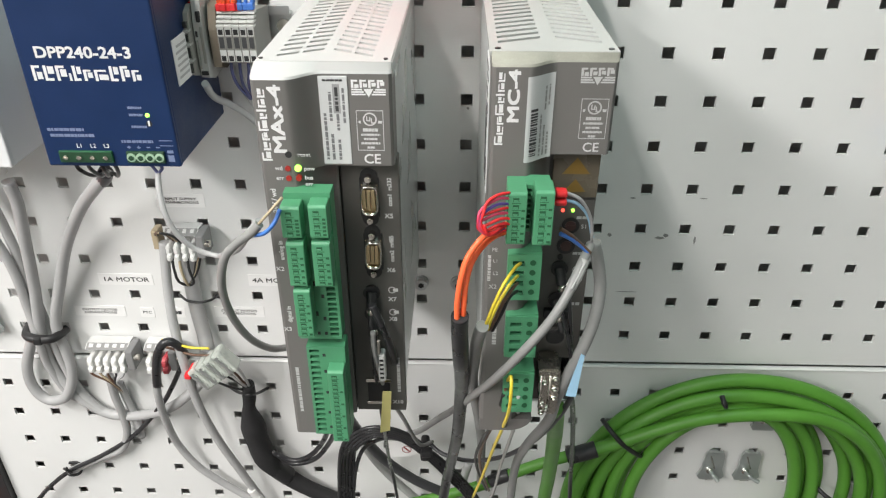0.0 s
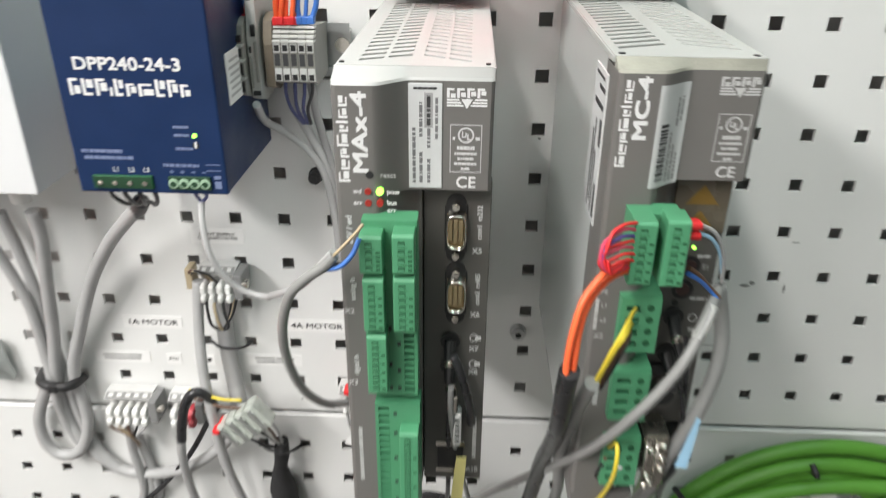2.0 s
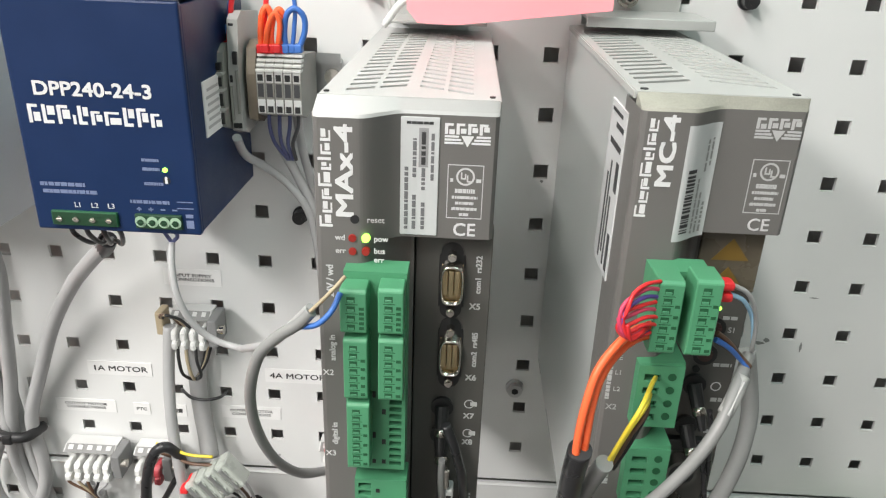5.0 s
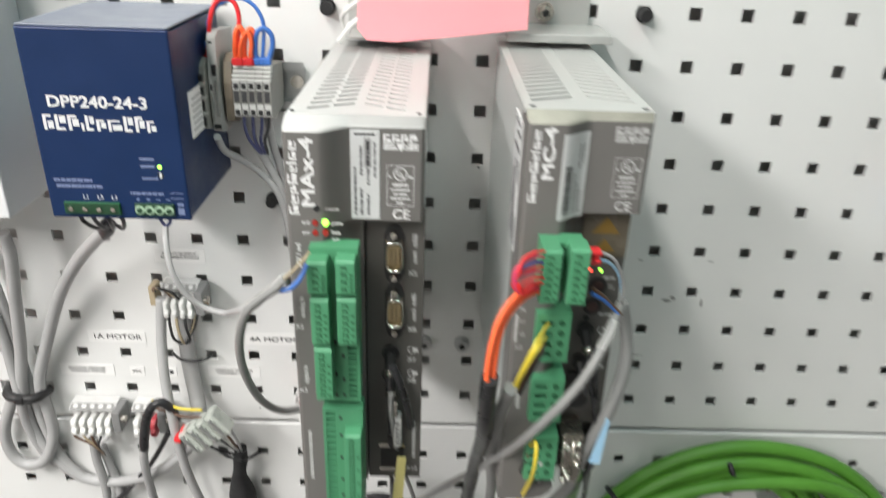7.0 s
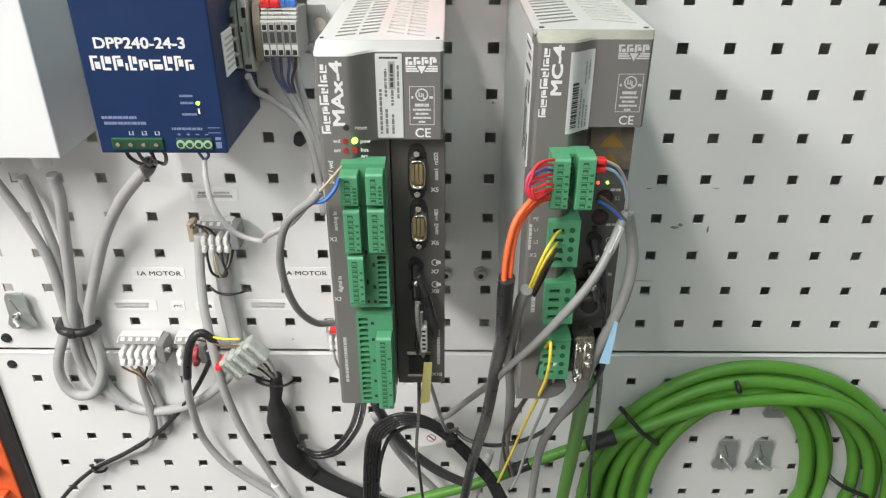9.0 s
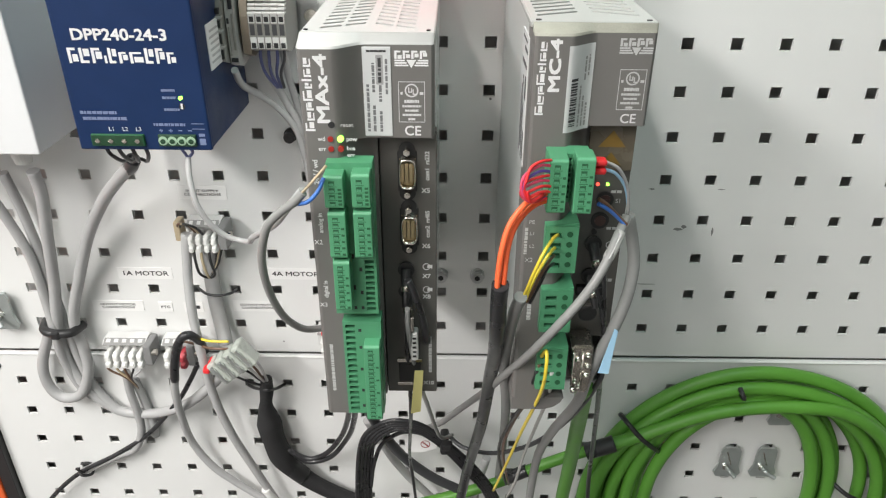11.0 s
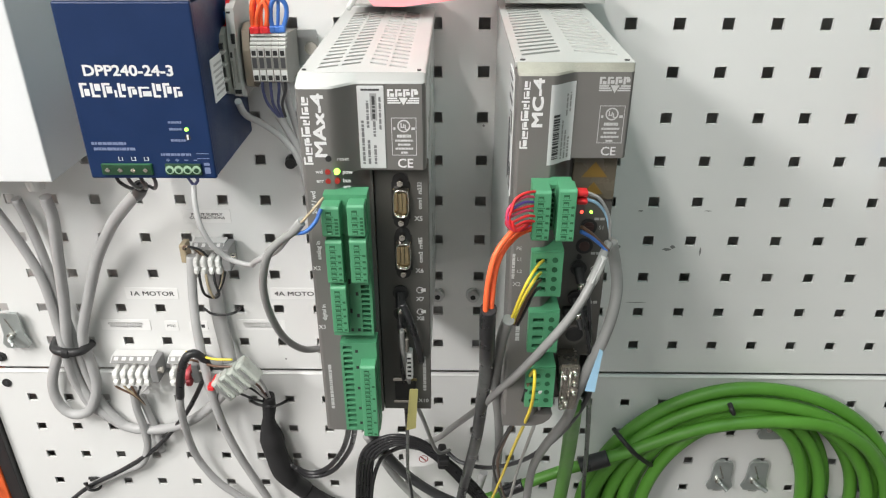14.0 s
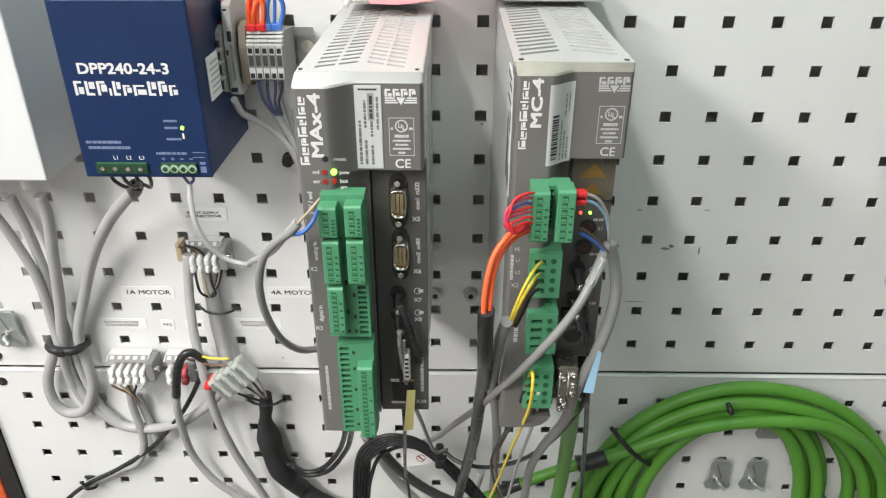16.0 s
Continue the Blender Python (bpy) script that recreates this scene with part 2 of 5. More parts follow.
def part(name, bm, mat, parent=None, label="", smooth=False):
    """Links a bmesh, in millimetres of the world, as one mesh object under a thing or a part."""
    o = ORIGIN.get(parent, Vector((0, 0, 0)))
    bmesh.ops.transform(bm, matrix=Matrix.Scale(0.001, 4) @ Matrix.Translation(-o), verts=bm.verts)
    me = bpy.data.meshes.new(name)
    bm.to_mesh(me)
    bm.free()
    me.materials.append(mat)
    if smooth:
        for p in me.polygons:
            p.use_smooth = True
    ob = new(name, me)
    ORIGIN[ob] = o
    if parent is not None:
        ob.parent = parent
    return tagged(ob, label)


def solid(name, mat, parent, *boxes, bevel=0.4, label=""):
    """A part made of one or more boxes."""
    bm = bmesh.new()
    for b in boxes:
        box(bm, *b, bevel=bevel)
    return part(name, bm, mat, parent, label)


def lettering(name, text, size, m, mat, parent, label="", align="LEFT", stretch=1.0, bold=0.0, weight=0.0):
    """Raised print in the built-in font; m places its baseline start, millimetres."""
    cu = bpy.data.curves.new(name, "FONT")
    cu.body, cu.size, cu.align_x, cu.extrude, cu.offset, cu.resolution_u = text, size, align, 0.08, bold, 3
    tmp = bpy.data.objects.new("tmp", cu)
    scene.collection.objects.link(tmp)
    bpy.context.view_layer.update()
    me = bpy.data.meshes.new_from_object(tmp.evaluated_get(bpy.context.evaluated_depsgraph_get()))
    bpy.data.objects.remove(tmp)
    bm = bmesh.new()
    bm.from_mesh(me)
    bpy.data.meshes.remove(me)
    if weight:
        # heavier strokes: the same letters again, each a hair aside and in front
        base = list(bm.verts) + list(bm.edges) + list(bm.faces)
        for i, (dx, dy) in enumerate(((weight / stretch, 0), (0, weight), (weight / stretch, weight))):
            twin = bmesh.ops.duplicate(bm, geom=base)["geom"]
            bmesh.ops.translate(bm, vec=(dx, dy, 0.03 * (i + 1)), verts=[v for v in twin if type(v) is bmesh.types.BMVert])
    bmesh.ops.transform(bm, matrix=m @ Matrix.Diagonal((stretch, 1, 1, 1)), verts=bm.verts)
    return part(name, bm, mat, parent, label)


def on_front(x, y, z, turn=0):
    """Places print on a face that looks towards -y."""
    return Matrix.Translation((x, y, z)) @ Matrix.Rotation(radians(90), 4, "X") @ Matrix.Rotation(radians(turn), 4, "Z")


# ---- the setting ----
PITCH, HOLE = 38.0, 9.4
bm = bmesh.new()
cols = [(c * PITCH - HOLE / 2, c * PITCH + HOLE / 2) for c in range(-12, 19)]
rows_up = [(1300 + r * PITCH - HOLE / 2, 1300 + r * PITCH + HOLE / 2) for r in range(0, 24)]
perforated(bm, (-497, 725, cols), (1267.9, 2200, rows_up), 2.4, lambda u, v, d: Vector((u, d, v)))
box(bm, -497, 725, 2.4, 18, 1267.9, 1269.4)
wall_up = tagged(part("wall_panel_upper", bm, PANEL), "light grey powder-coated steel panel with rows of square holes", "perforated panel", "", "structure")
bm = bmesh.new()
rows_low = [(1229.5 - r * 38.7 - HOLE / 2, 1229.5 - r * 38.7 + HOLE / 2) for r in range(18, -1, -1)]
perforated(bm, (-497, 725, cols), (500, 1264, rows_low), 2.4, lambda u, v, d: Vector((u, d - 1.0, v)))
prism(bm, [(-1.4, 1261.4), (-2.4, 1262.6), (-1.2, 1264.3), (1.9, 1264.3), (1.9, 1262.4), (1.4, 1262.4), (1.4, 1261.4)], -497, 725, "x")
wall_low = tagged(part("wall_panel_lower", bm, PANEL), "light grey powder-coated steel panel with rows of square holes", "perforated panel", "", "structure")
bm = bmesh.new()
box(bm, -2600, 2600, 62, 180, 0, 2700)
tagged(part("wall_north", bm, PLASTER), "dark unlit wall behind the panels", "wall", "", "structure")
# unseen room shell, added to close the space and bounce the light
for nm, b, m in (("wall_south", (-2600, 2600, -3300, -3180, 0, 2700), PLASTER), ("wall_west", (-2720, -2600, -3300, 180, 0, 2700), PLASTER), ("wall_east", (2600, 2720, -3300, 180, 0, 2700), PLASTER), ("floor", (-2720, 2720, -3300, 180, -100, 0), CONCRETE), ("ceiling", (-2720, 2720, -3300, 180, 2700, 2800), PLASTER)):
    bm = bmesh.new()
    box(bm, *b)
    tagged(part(nm, bm, m), "unseen plain " + nm.split("_")[0], nm.split("_")[0], "", "structure")

# ---- things ----


def bars(bm, y, rects, depth=0.15):
    """Flat print as bars on a face that looks towards -y: (x0, x1, z0, z1)."""
    for x0, x1, z0, z1 in rects:
        box(bm, x0, x1, y - depth, y + 0.2, z0, z1)


def print_bars(name, y, rects, mat, parent, label=""):
    bm = bmesh.new()
    bars(bm, y, rects)
    return part(name, bm, mat, parent, label)


def text_row(x0, x1, z0, z1, seed, gap=0.28, size=1.3):
    """Bars that stand for a line of small unreadable print."""
    rnd, out, x = random.Random(seed), [], x0
    while x < x1:
        w = size * rnd.uniform(0.7, 3.2)
        out.append((x, min(x + w, x1), z0, z1))
        x += w + size * gap * rnd.uniform(0.8, 1.8)
    return out


def upright_row(x0, x1, z0, z1, seed, gap=0.35, size=1.1):
    """The same, for a line that runs upwards."""
    return [(x0, x1, a, b) for a, b, _, _ in text_row(z0, z1, 0, 1, seed, gap, size)]


def ring(bm, x, y, z, r, w, n=24, depth=0.15):
    """A flat printed ring facing -y."""
    a = [[bm.verts.new((x + q * math.cos(2 * math.pi * i / n), y - d, z + q * math.sin(2 * math.pi * i / n))) for i in range(n)] for q, d in ((r, depth), (r - w, depth))]
    for i in range(n):
        bm.faces.new((a[0][i], a[0][(i + 1) % n], a[1][(i + 1) % n], a[1][i]))


def terminal_plug(parent, x0, x1, z0, z1, y0, y1, ways, side=-1):
    """A pluggable screw terminal: body with a stepped top, screw heads and wire entries."""
    bm = bmesh.new()
    prism(bm, [(y0, z0 + 1), (y0, z1 - 1.2), (y0 + 1.2, z1), (y1, z1), (y1, z0), (y0 + 1, z0)], x0, x1, "x")
    bmesh.ops.bevel(bm, geom=list(bm.edges), offset=0.35, segments=1, affect="EDGES")
    step = (z1 - 2 - z0 - 1) / ways
    plug = part("terminal_plug", bm, GREEN, parent)
    xc = x0 + (x1 - x0) * (0.5 if side > 0 else 0.42)
    # flush dark patches stand in for the shade of recessed wells
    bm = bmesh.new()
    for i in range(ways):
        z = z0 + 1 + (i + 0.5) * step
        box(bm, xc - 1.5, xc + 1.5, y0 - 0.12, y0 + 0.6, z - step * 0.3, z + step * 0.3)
    part("screw_well", bm, GREEN_DARK, plug, "screw wells, their shade painted as dark green patches")
    bm = bmesh.new()
    for i in range(ways):
        z = z0 + 1 + (i + 0.5) * step
        box(bm, xc - 1.3, xc + 1.1, y0 - 0.3, y0 + 0.4, z - step * 0.28, z - step * 0.02, bevel=0.1, segments=1)
    part("screw", bm, GREEN, plug, "small slotted screw heads")
    bm = bmesh.new()
    bars(bm, y0 - 0.02, [(x0 + 0.72 * (x1 - x0), x1 - 0.9, z0 + 2 + k * (z1 - z0 - 8) / 5, z0 + 3.2 + k * (z1 - z0 - 8) / 5) for k in range(5)])
    for i in range(1, ways):
        z = z0 + 1 + i * step
        box(bm, x0 + 0.22 * (x1 - x0), x0 + 0.68 * (x1 - x0), y0 - 0.06, y0 + 0.5, z - 0.16, z + 0.16)
    part("marking", bm, GREEN_DARK, plug)
    return plug


def open_header(parent, x0, x1, z0, z1, y0, y1, ways, sx0, sx1, notch=()):
    """A green pin header with a row of open rectangular sockets."""
    bm = bmesh.new()
    step = (z1 - z0 - 3) / ways
    holes = [(z0 + 1.5 + (i + 0.18) * step, z0 + 1.5 + (i + 0.82) * step) for i in range(ways)]
    perforated(bm, (x0, x1, [(sx0, sx1)]), (z0, z1, holes), 6, lambda u, v, d: Vector((u, y0 + d, v)))
    box(bm, x0, x1, y0 + 6, y1, z0, z1)
    header = part("pin_header", bm, GREEN, parent)
    # floor in the darker green, painting shade into the open sockets
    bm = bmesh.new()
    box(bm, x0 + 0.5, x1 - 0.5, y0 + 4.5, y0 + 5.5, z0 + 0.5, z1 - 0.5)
    part("socket_floor", bm, GREEN_DARK, header, "dark green floor that paints in the shade of the sockets")
    if notch:
        print_bars("key_slot", y0, notch, BLACK, header)
    return header


def front_shell(x0, x1, yl, yr, xs, back):
    """Outline in plan of a moulded front whose proud side falls in an S to the lower side."""
    pts = [(x0, back), (x0, yl + 2), (x0 + 0.6, yl + 0.6), (x0 + 2, yl)]
    a, b = xs
    for i in range(17):
        t = i / 16
        s = t * t * (3 - 2 * t)
        pts.append((a + (b - a) * t, yl + (yr - yl) * s))
    pts += [(x1 - 1.5, yr), (x1, yr + 1.5), (x1, back)] if x1 > b + 2 else [(b + 0.01, back)]
    return pts


def sloped_cap(bm, pts, z0, yb, zb):
    """The sloping upper edge of a moulded front, from its outline up to a straight back edge."""
    front = pts[1:-1]
    rows = [[(x, y, z0) for x, y in front], [(x, y + 0.7, z0 + 1.2) for x, y in front], [(x, yb, zb) for x, y in front], [(x, yb, z0) for x, y in front]]
    for k in range(4):
        a, b = [[bm.verts.new(p) for p in r] for r in (rows[k], rows[(k + 1) % 4])]
        fs = [bm.faces.new((a[i], a[i + 1], b[i + 1], b[i])) for i in range(len(front) - 1)]
        for f in fs:
            f.smooth = True
    for k in (0, -1):
        bm.faces.new([bm.verts.new(r[k]) for r in rows])
    bmesh.ops.recalc_face_normals(bm, faces=list(bm.faces))


def dsub(parent, x, y, z):
    """An upright nine-way socket: flange, D-shaped shell with rounded corners, contacts and two jack screws."""
    bm = bmesh.new()
    def outline(k, h):
        return [(x + 4.7 * k * (1 if abs(math.cos(a)) > 0.01 else 0) * math.copysign(abs(math.cos(a)) ** 0.55, math.cos(a)), z + h * math.copysign(abs(math.sin(a)) ** 0.55, math.sin(a))) for a in [2 * math.pi * i / 28 for i in range(28)]]
    rims = [[bm.verts.new((px, yy, pz)) for px, pz in outline(k, h)] for k, h, yy in ((1.12, 9.8, y), (1.0, 9.0, y - 5.4), (0.94, 8.6, y - 6), (0.84, 7.9, y - 5.8), (0.8, 7.6, y - 1))]
    fs = [bm.faces.new((a[i], a[(i + 1) % 28], b[(i + 1) % 28], b[i])) for a, b in zip(rims, rims[1:]) for i in range(28)]
    bmesh.ops.recalc_face_normals(bm, faces=fs)
    for f in bm.faces:
        f.smooth = True
    socket = part("serial_port", bm, CHROME, parent, "nickel-plated upright serial socket")
    bm = bmesh.new()
    box(bm, x - 4.4, x + 4.4, y - 1.6, y - 0.6, z - 8, z + 8)
    part("insert", bm, material("ochre_insert", (0.42, 0.31, 0.16), 0.4), socket, "ochre plastic insert")
    for k in (-1, 0, 1):
        bm = bmesh.new()
        box(bm, x - 0.4 + k * 2.4 - 1.12, x - 0.4 + k * 2.4 + 1.12, y - 4.6, y - 1.5, z - 5.6 + abs(k), z + 6.4, bevel=0.3)
        part("contact_strip", bm, GOLD, socket, "gold-coloured contact row")
    for s in (-1, 1):
        bm = bmesh.new()
        rod(bm, (x - 0.3, y - 5, z + s * 12.6), (x - 0.3, y, z + s * 12.6), 1.9, n=6)
        rod(bm, (x - 0.3, y - 6.4, z + s * 12.6), (x - 0.3, y - 4.8, z + s * 12.6), 1.3, n=10)
        part("jack_screw", bm, CHROME, socket)
        # black discs and strip painted in as the shade round the socket
        bm = bmesh.new()
        rod(bm, (x - 0.3, y - 0.6, z + s * 13), (x - 0.3, y + 0.4, z + s * 13), 4.6, n=18)
        box(bm, x - 5.6, x + 5.2, y - 0.5, y + 0.4, z + min(0, s * 12), z + max(0, s * 12), bevel=0.3)
        part("screw_washer", bm, BLACK, socket, "black backing that paints shade round the serial socket")
    return socket


def fibre_socket(parent, x, y, z, tail=(0, -1, -2)):
    """A black optical socket with a plug in it and its metal collar."""
    bm = bmesh.new()
    rod(bm, (x, y - 2, z), (x, y + 1, z), 5, 4.4, n=20)
    sock = part("optical_socket", bm, BLACK, parent, "black round optical socket")
    bm = bmesh.new()
    d = Vector(tail).normalized()
    p = Vector((x, y - 1, z))
    rod(bm, p, p + d * 10, 3.4, 3.0, n=14)
    rod(bm, p + d * 13, p + d * 20, 2.4, 1.6, n=12)
    part("optical_plug", bm, BLACK, sock)
    bm = bmesh.new()
    rod(bm, p + d * 9.5, p + d * 13.5, 3.0, n=14)
    part("collar", bm, DULL_NICKEL, sock, "shiny metal collar", smooth=True)
    return sock


def maker_mark(parent, x, y, z, w, mat=PRINT_WHITE):
    """A maker's mark as plain shapes: four stemmed blocks over striped bars with a wedge."""
    bm = bmesh.new()
    h = w * 0.24
    u = w / 4
    k = h * 0.22
    rects = []
    for q in range(4):
        a, b = x + u * q, x + u * (q + 0.86)
        rects += [(a, a + k * 1.3, z, z + h), (a + k * 1.8, b, z + h * 0.1 * q, z + h * (0.45 + 0.1 * q)), (a + k * 1.3, b - k * 0.6, z + h - k, z + h)]
    for i in range(3):
        zz = z - h * (0.3 + 0.3 * i)
        gap = w * (0.14 - 0.05 * i)
        rects += [(x, x + w * 0.5 - gap - w * 0.05, zz, zz + h * 0.19), (x + w * 0.5 + gap + w * 0.05, x + w, zz, zz + h * 0.19)]
    bars(bm, y, rects)
    prism(bm, [(x + w * 0.36, z - h * 0.12), (x + w * 0.64, z - h * 0.12), (x + w * 0.5, z - h * 1.15)], y - 0.15, y, "y")
    return tagged(part("maker_mark", bm, mat, parent, "white printed maker's mark"), kind="stuff")


def approval_mark(parent, x0, x1, z0, z1, y, mat):
    """A framed approval mark: ring, two blocks and lines of small print."""
    bm = bmesh.new()
    t = 0.3
    bars(bm, y, [(x0, x1, z0, z0 + t), (x0, x1, z1 - t, z1), (x0, x0 + t, z0, z1), (x1 - t, x1, z0, z1)])
    w = x1 - x0
    xc = (x0 + x1) / 2
    ring(bm, xc, y, z1 - w * 0.34, w * 0.26, w * 0.055)
    bars(bm, y, [(xc - w * 0.13, xc - w * 0.09, z1 - w * 0.4, z1 - w * 0.22), (xc - w * 0.13, xc - w * 0.01, z1 - w * 0.42, z1 - w * 0.38), (xc - 0.02 * w, xc + 0.02 * w, z1 - w * 0.42, z1 - w * 0.26), (xc + w * 0.04, xc + w * 0.08, z1 - w * 0.5, z1 - w * 0.3), (xc + w * 0.04, xc + w * 0.16, z1 - w * 0.5, z1 - w * 0.46)])
    bars(bm, y, [(x0 + w * 0.08, x0 + w * 0.16, z1 - w * 0.5, z1 - w * 0.4), (x1 - w * 0.2, x1 - w * 0.06, z1 - w * 0.5, z1 - w * 0.4)])
    for i in range(5):
        zz = z1 - w * (0.82 + 0.17 * i)
        if zz > z0 + 0.6:
            q = (0.22, 0.14, 0.24, 0.14, 0.36)[i]
            bars(bm, y, text_row(x0 + w * q, x1 - w * q, zz, zz + w * (0.12 if i == 0 else 0.08), 7 + i, 0.2, 0.7))
    return part("approval_mark", bm, mat, parent, "printed approval mark in a frame")


def block_word(name, x, z, h, widths, y, mat, parent, upright=False, label="", stretch=1.0):
    """A brand word as plain shapes of letter size, along x or upwards: a stem with a block and a dash beside it."""
    bm = bmesh.new()
    s = 0.0
    for i, (w, f) in enumerate(widths):
        k = 0.19 * stretch ** 0.5
        tall, lo, hi = h * f, s * h * stretch, (s + w) * h * stretch
        stem = lo + k * h
        rects = [(lo, min(stem, hi), 0, tall)]
        if w > 0.3:
            step = (0.0, 0.36, 0.18)[i % 3] * tall
            rects += [(stem + 0.09 * h, hi, step + 0.1 * tall, step + 0.58 * tall)]
            rects += [(stem, hi - 0.1 * h, tall * 0.84, tall)] if i % 3 != 1 else [(stem, hi - 0.1 * h, 0, tall * 0.17)]
        bars(bm, y, [(x - d, x - c, z + a, z + b) if upright else (x + a, x + b, z + c, z + d) for a, b, c, d in rects])
        s += w + 0.13
    return tagged(part(name, bm, mat, parent, label), kind="stuff")


def vented_top(bm, x0, x1, y0, y1, z, columns, rows, pitch, slot, ystart, lean=0.0):
    """Ventilated sheet: slots in columns that slant towards the middle, between straight edges."""
    holes = [(ystart + i * pitch, ystart + i * pitch + slot) for i in range(rows)]
    mid = (x0 + x1) / 2

    def at(u, v, d):
        return Vector((u, v + (lean * abs(u - mid) if y0 < v < y1 else 0), z - d))
    perforated(bm, (x0, x1, columns), (y0, y1, holes), 1.2, at)


# -- servo drive with two rows of green plugs --
drive = thing("servo_drive", -72, -8, 1384, "dark grey servo drive with light vented top and green plugs", "servo drive")
bm = bmesh.new()
prism(bm, [(-105, -190), (-105, -6), (-39.6, -6), (-39.6, -190), (-41.2, -190), (-41.2, -9), (-103.4, -9), (-103.4, -190)], 1388, 1616, "z")
part("housing", bm, STEEL, drive, "bare sheet-metal housing")
# black liner added under the vents, the inside's shade put into colour
bm = bmesh.new()
box(bm, -100, -45, -196, -14, 1603, 1605)
for i in range(6):
    box(bm, -98 + i * 9, -96 + i * 9, -190, -16, 1605, 1611)
part("inner_board", bm, BLACK, drive, "black liner that makes the vent slots look dark inside")
solid("base_plate", STEEL, drive, (-105, -39.6, -190, -6, 1386, 1387.8))
bm = bmesh.new()
vented_top(bm, -105.5, -39.2, -205, -6, 1617.6, [(-97, -86.8), (-85, -75), (-70, -60.4), (-58.8, -49)], 18, 9.4, 3.8, -184, -0.55)
box(bm, -106.2, -105.1, -204, -7, 1609.5, 1616.9)
box(bm, -39.5, -38.6, -204, -7, 1609.5, 1616.9)
part("vented_cover", bm, TOP_WHITE, drive, "light grey cover with four columns of slots")
shell = front_shell(-106, -39, -218, -207, (-90, -73), -188)
bm = bmesh.new()
prism(bm, shell, 1563.5, 1612, "z")
part("front_cover", bm, GREY_FRONT, drive, "dark grey moulded front cover")
bm = bmesh.new()
sloped_cap(bm, shell, 1612, -204.9, 1617.4)
part("upper_edge", bm, TOP_WHITE, drive, "light grey sloping upper edge")
for x in (-103.5, -42):
    bm = bmesh.new()
    rod(bm, (x, -201, 1617), (x, -201, 1618.2), 1.1, n=12)
    part("cover_screw", bm, BLACK, drive)
col = front_shell(-106, -69, -218, -199, (-90, -70), -188)
bm = bmesh.new()
prism(bm, col, 1384, 1563.5, "z")
part("terminal_column", bm, GREY_FRONT, drive, "dark grey moulded column that carries the plugs")
bm = bmesh.new()
box(bm, -69.5, -38, -196.5, -188, 1384, 1563.4, bevel=0.5)
part("port_column", bm, GREY_BODY, drive, "charcoal column with the ports")
# green plugs
open_header(drive, -94.5, -70.5, 1464, 1556, -225, -214, 26, -77, -72, [(-84.5, -82.5, 1500, 1503), (-84.5, -82.5, 1480, 1483), (-80, -78.4, 1492, 1494.4), (-80, -78.4, 1477, 1479.4), (-84, -82.5, 1467, 1469), (-80, -78.4, 1467, 1469)])
terminal_plug(drive, -94.5, -84.6, 1534.8, 1553, -235, -225, 4)
terminal_plug(drive, -80.4, -71, 1535, 1554, -235, -225, 4)
terminal_plug(drive, -93.6, -84.4, 1505.5, 1532.5, -235, -225, 7)
terminal_plug(drive, -80.4, -70.8, 1505.5, 1533, -235, -225, 7)
terminal_plug(drive, -92.8, -83.8, 1472, 1503.5, -235, -225, 9)
open_header(drive, -91.5, -69.5, 1391, 1459, -226, -214, 16, -90, -84.5, [(-82.5, -80.8, 1452, 1454), (-82.5, -80.8, 1440, 1442), (-82.5, -80.8, 1424, 1426), (-82.5, -80.8, 1408, 1410), (-82.5, -80.8, 1396, 1398)])
terminal_plug(drive, -79, -69.8, 1393, 1448, -235, -226, 16)
# ports
dsub(drive, -54, -196.5, 1540)
dsub(drive, -53.5, -196.5, 1505.3)
fibre_socket(drive, -56, -197, 1478, (0.0, -0.6, -1))
fibre_socket(drive, -56, -197, 1463, (0.05, -0.5, -1))
solid("serial_plug", STRIP_WHITE, drive, (-53.6, -49.2, -206, -198, 1416, 1437), bevel=1.2, label="pale ribbed strain relief of a plug")
solid("plug_cap", CHROME, drive, (-55, -51.4, -206.6, -197, 1438, 1449), bevel=1.0, label="shiny metal cap of the plug")
solid("plug_ribs", BLACK, drive, *[(-52.6, -50.2, -206.4, -205.6, 1419 + i * 3.4, 1420.4 + i * 3.4) for i in range(5)], bevel=0.2)
solid("lan_port", BLACK, drive, (-62, -48, -197.4, -196, 1393, 1409), bevel=0.3, label="black network socket")
solid("port_rim", CHROME, drive, (-63, -47, -198.2, -196.4, 1409, 1411.5), (-63, -47, -197.4, -196.4, 1390, 1392), bevel=0.2)
# print, indicators
block_word("brand_word", -99.3, 1570.6, 4.9, [(0.75, 1.0), (0.7, 0.75), (0.65, 0.75), (0.85, 1.0), (0.45, 0.75), (0.2, 1.0), (0.65, 0.75), (0.7, 0.75)], -218, PRINT_WHITE, drive, True, "white printed brand word as plain shapes", 1.3)
lettering("model_print", "MAx-4", 8.8, on_front(-91.4, -218.1, 1574, 90), PRINT_WHITE, drive, "white printed model name", stretch=1.46, weight=0.55)
bm = bmesh.new()
box(bm, -75.8, -60.8, -207.5, -206.8, 1564.5, 1611, bevel=0.3)
plate = part("rating_label", bm, GREY_LABEL, drive, "white rating label with rows of small print")
rects = upright_row(-73.6, -72.2, 1567, 1592, 1) + upright_row(-70.6, -69.2, 1567, 1581, 2) + upright_row(-70.6, -69.2, 1588, 1603, 3) + upright_row(-67.2, -65.8, 1567, 1578, 4) + upright_row(-67.2, -65.8, 1583, 1592, 8) + upright_row(-63.8, -62.6, 1587, 1605, 5)
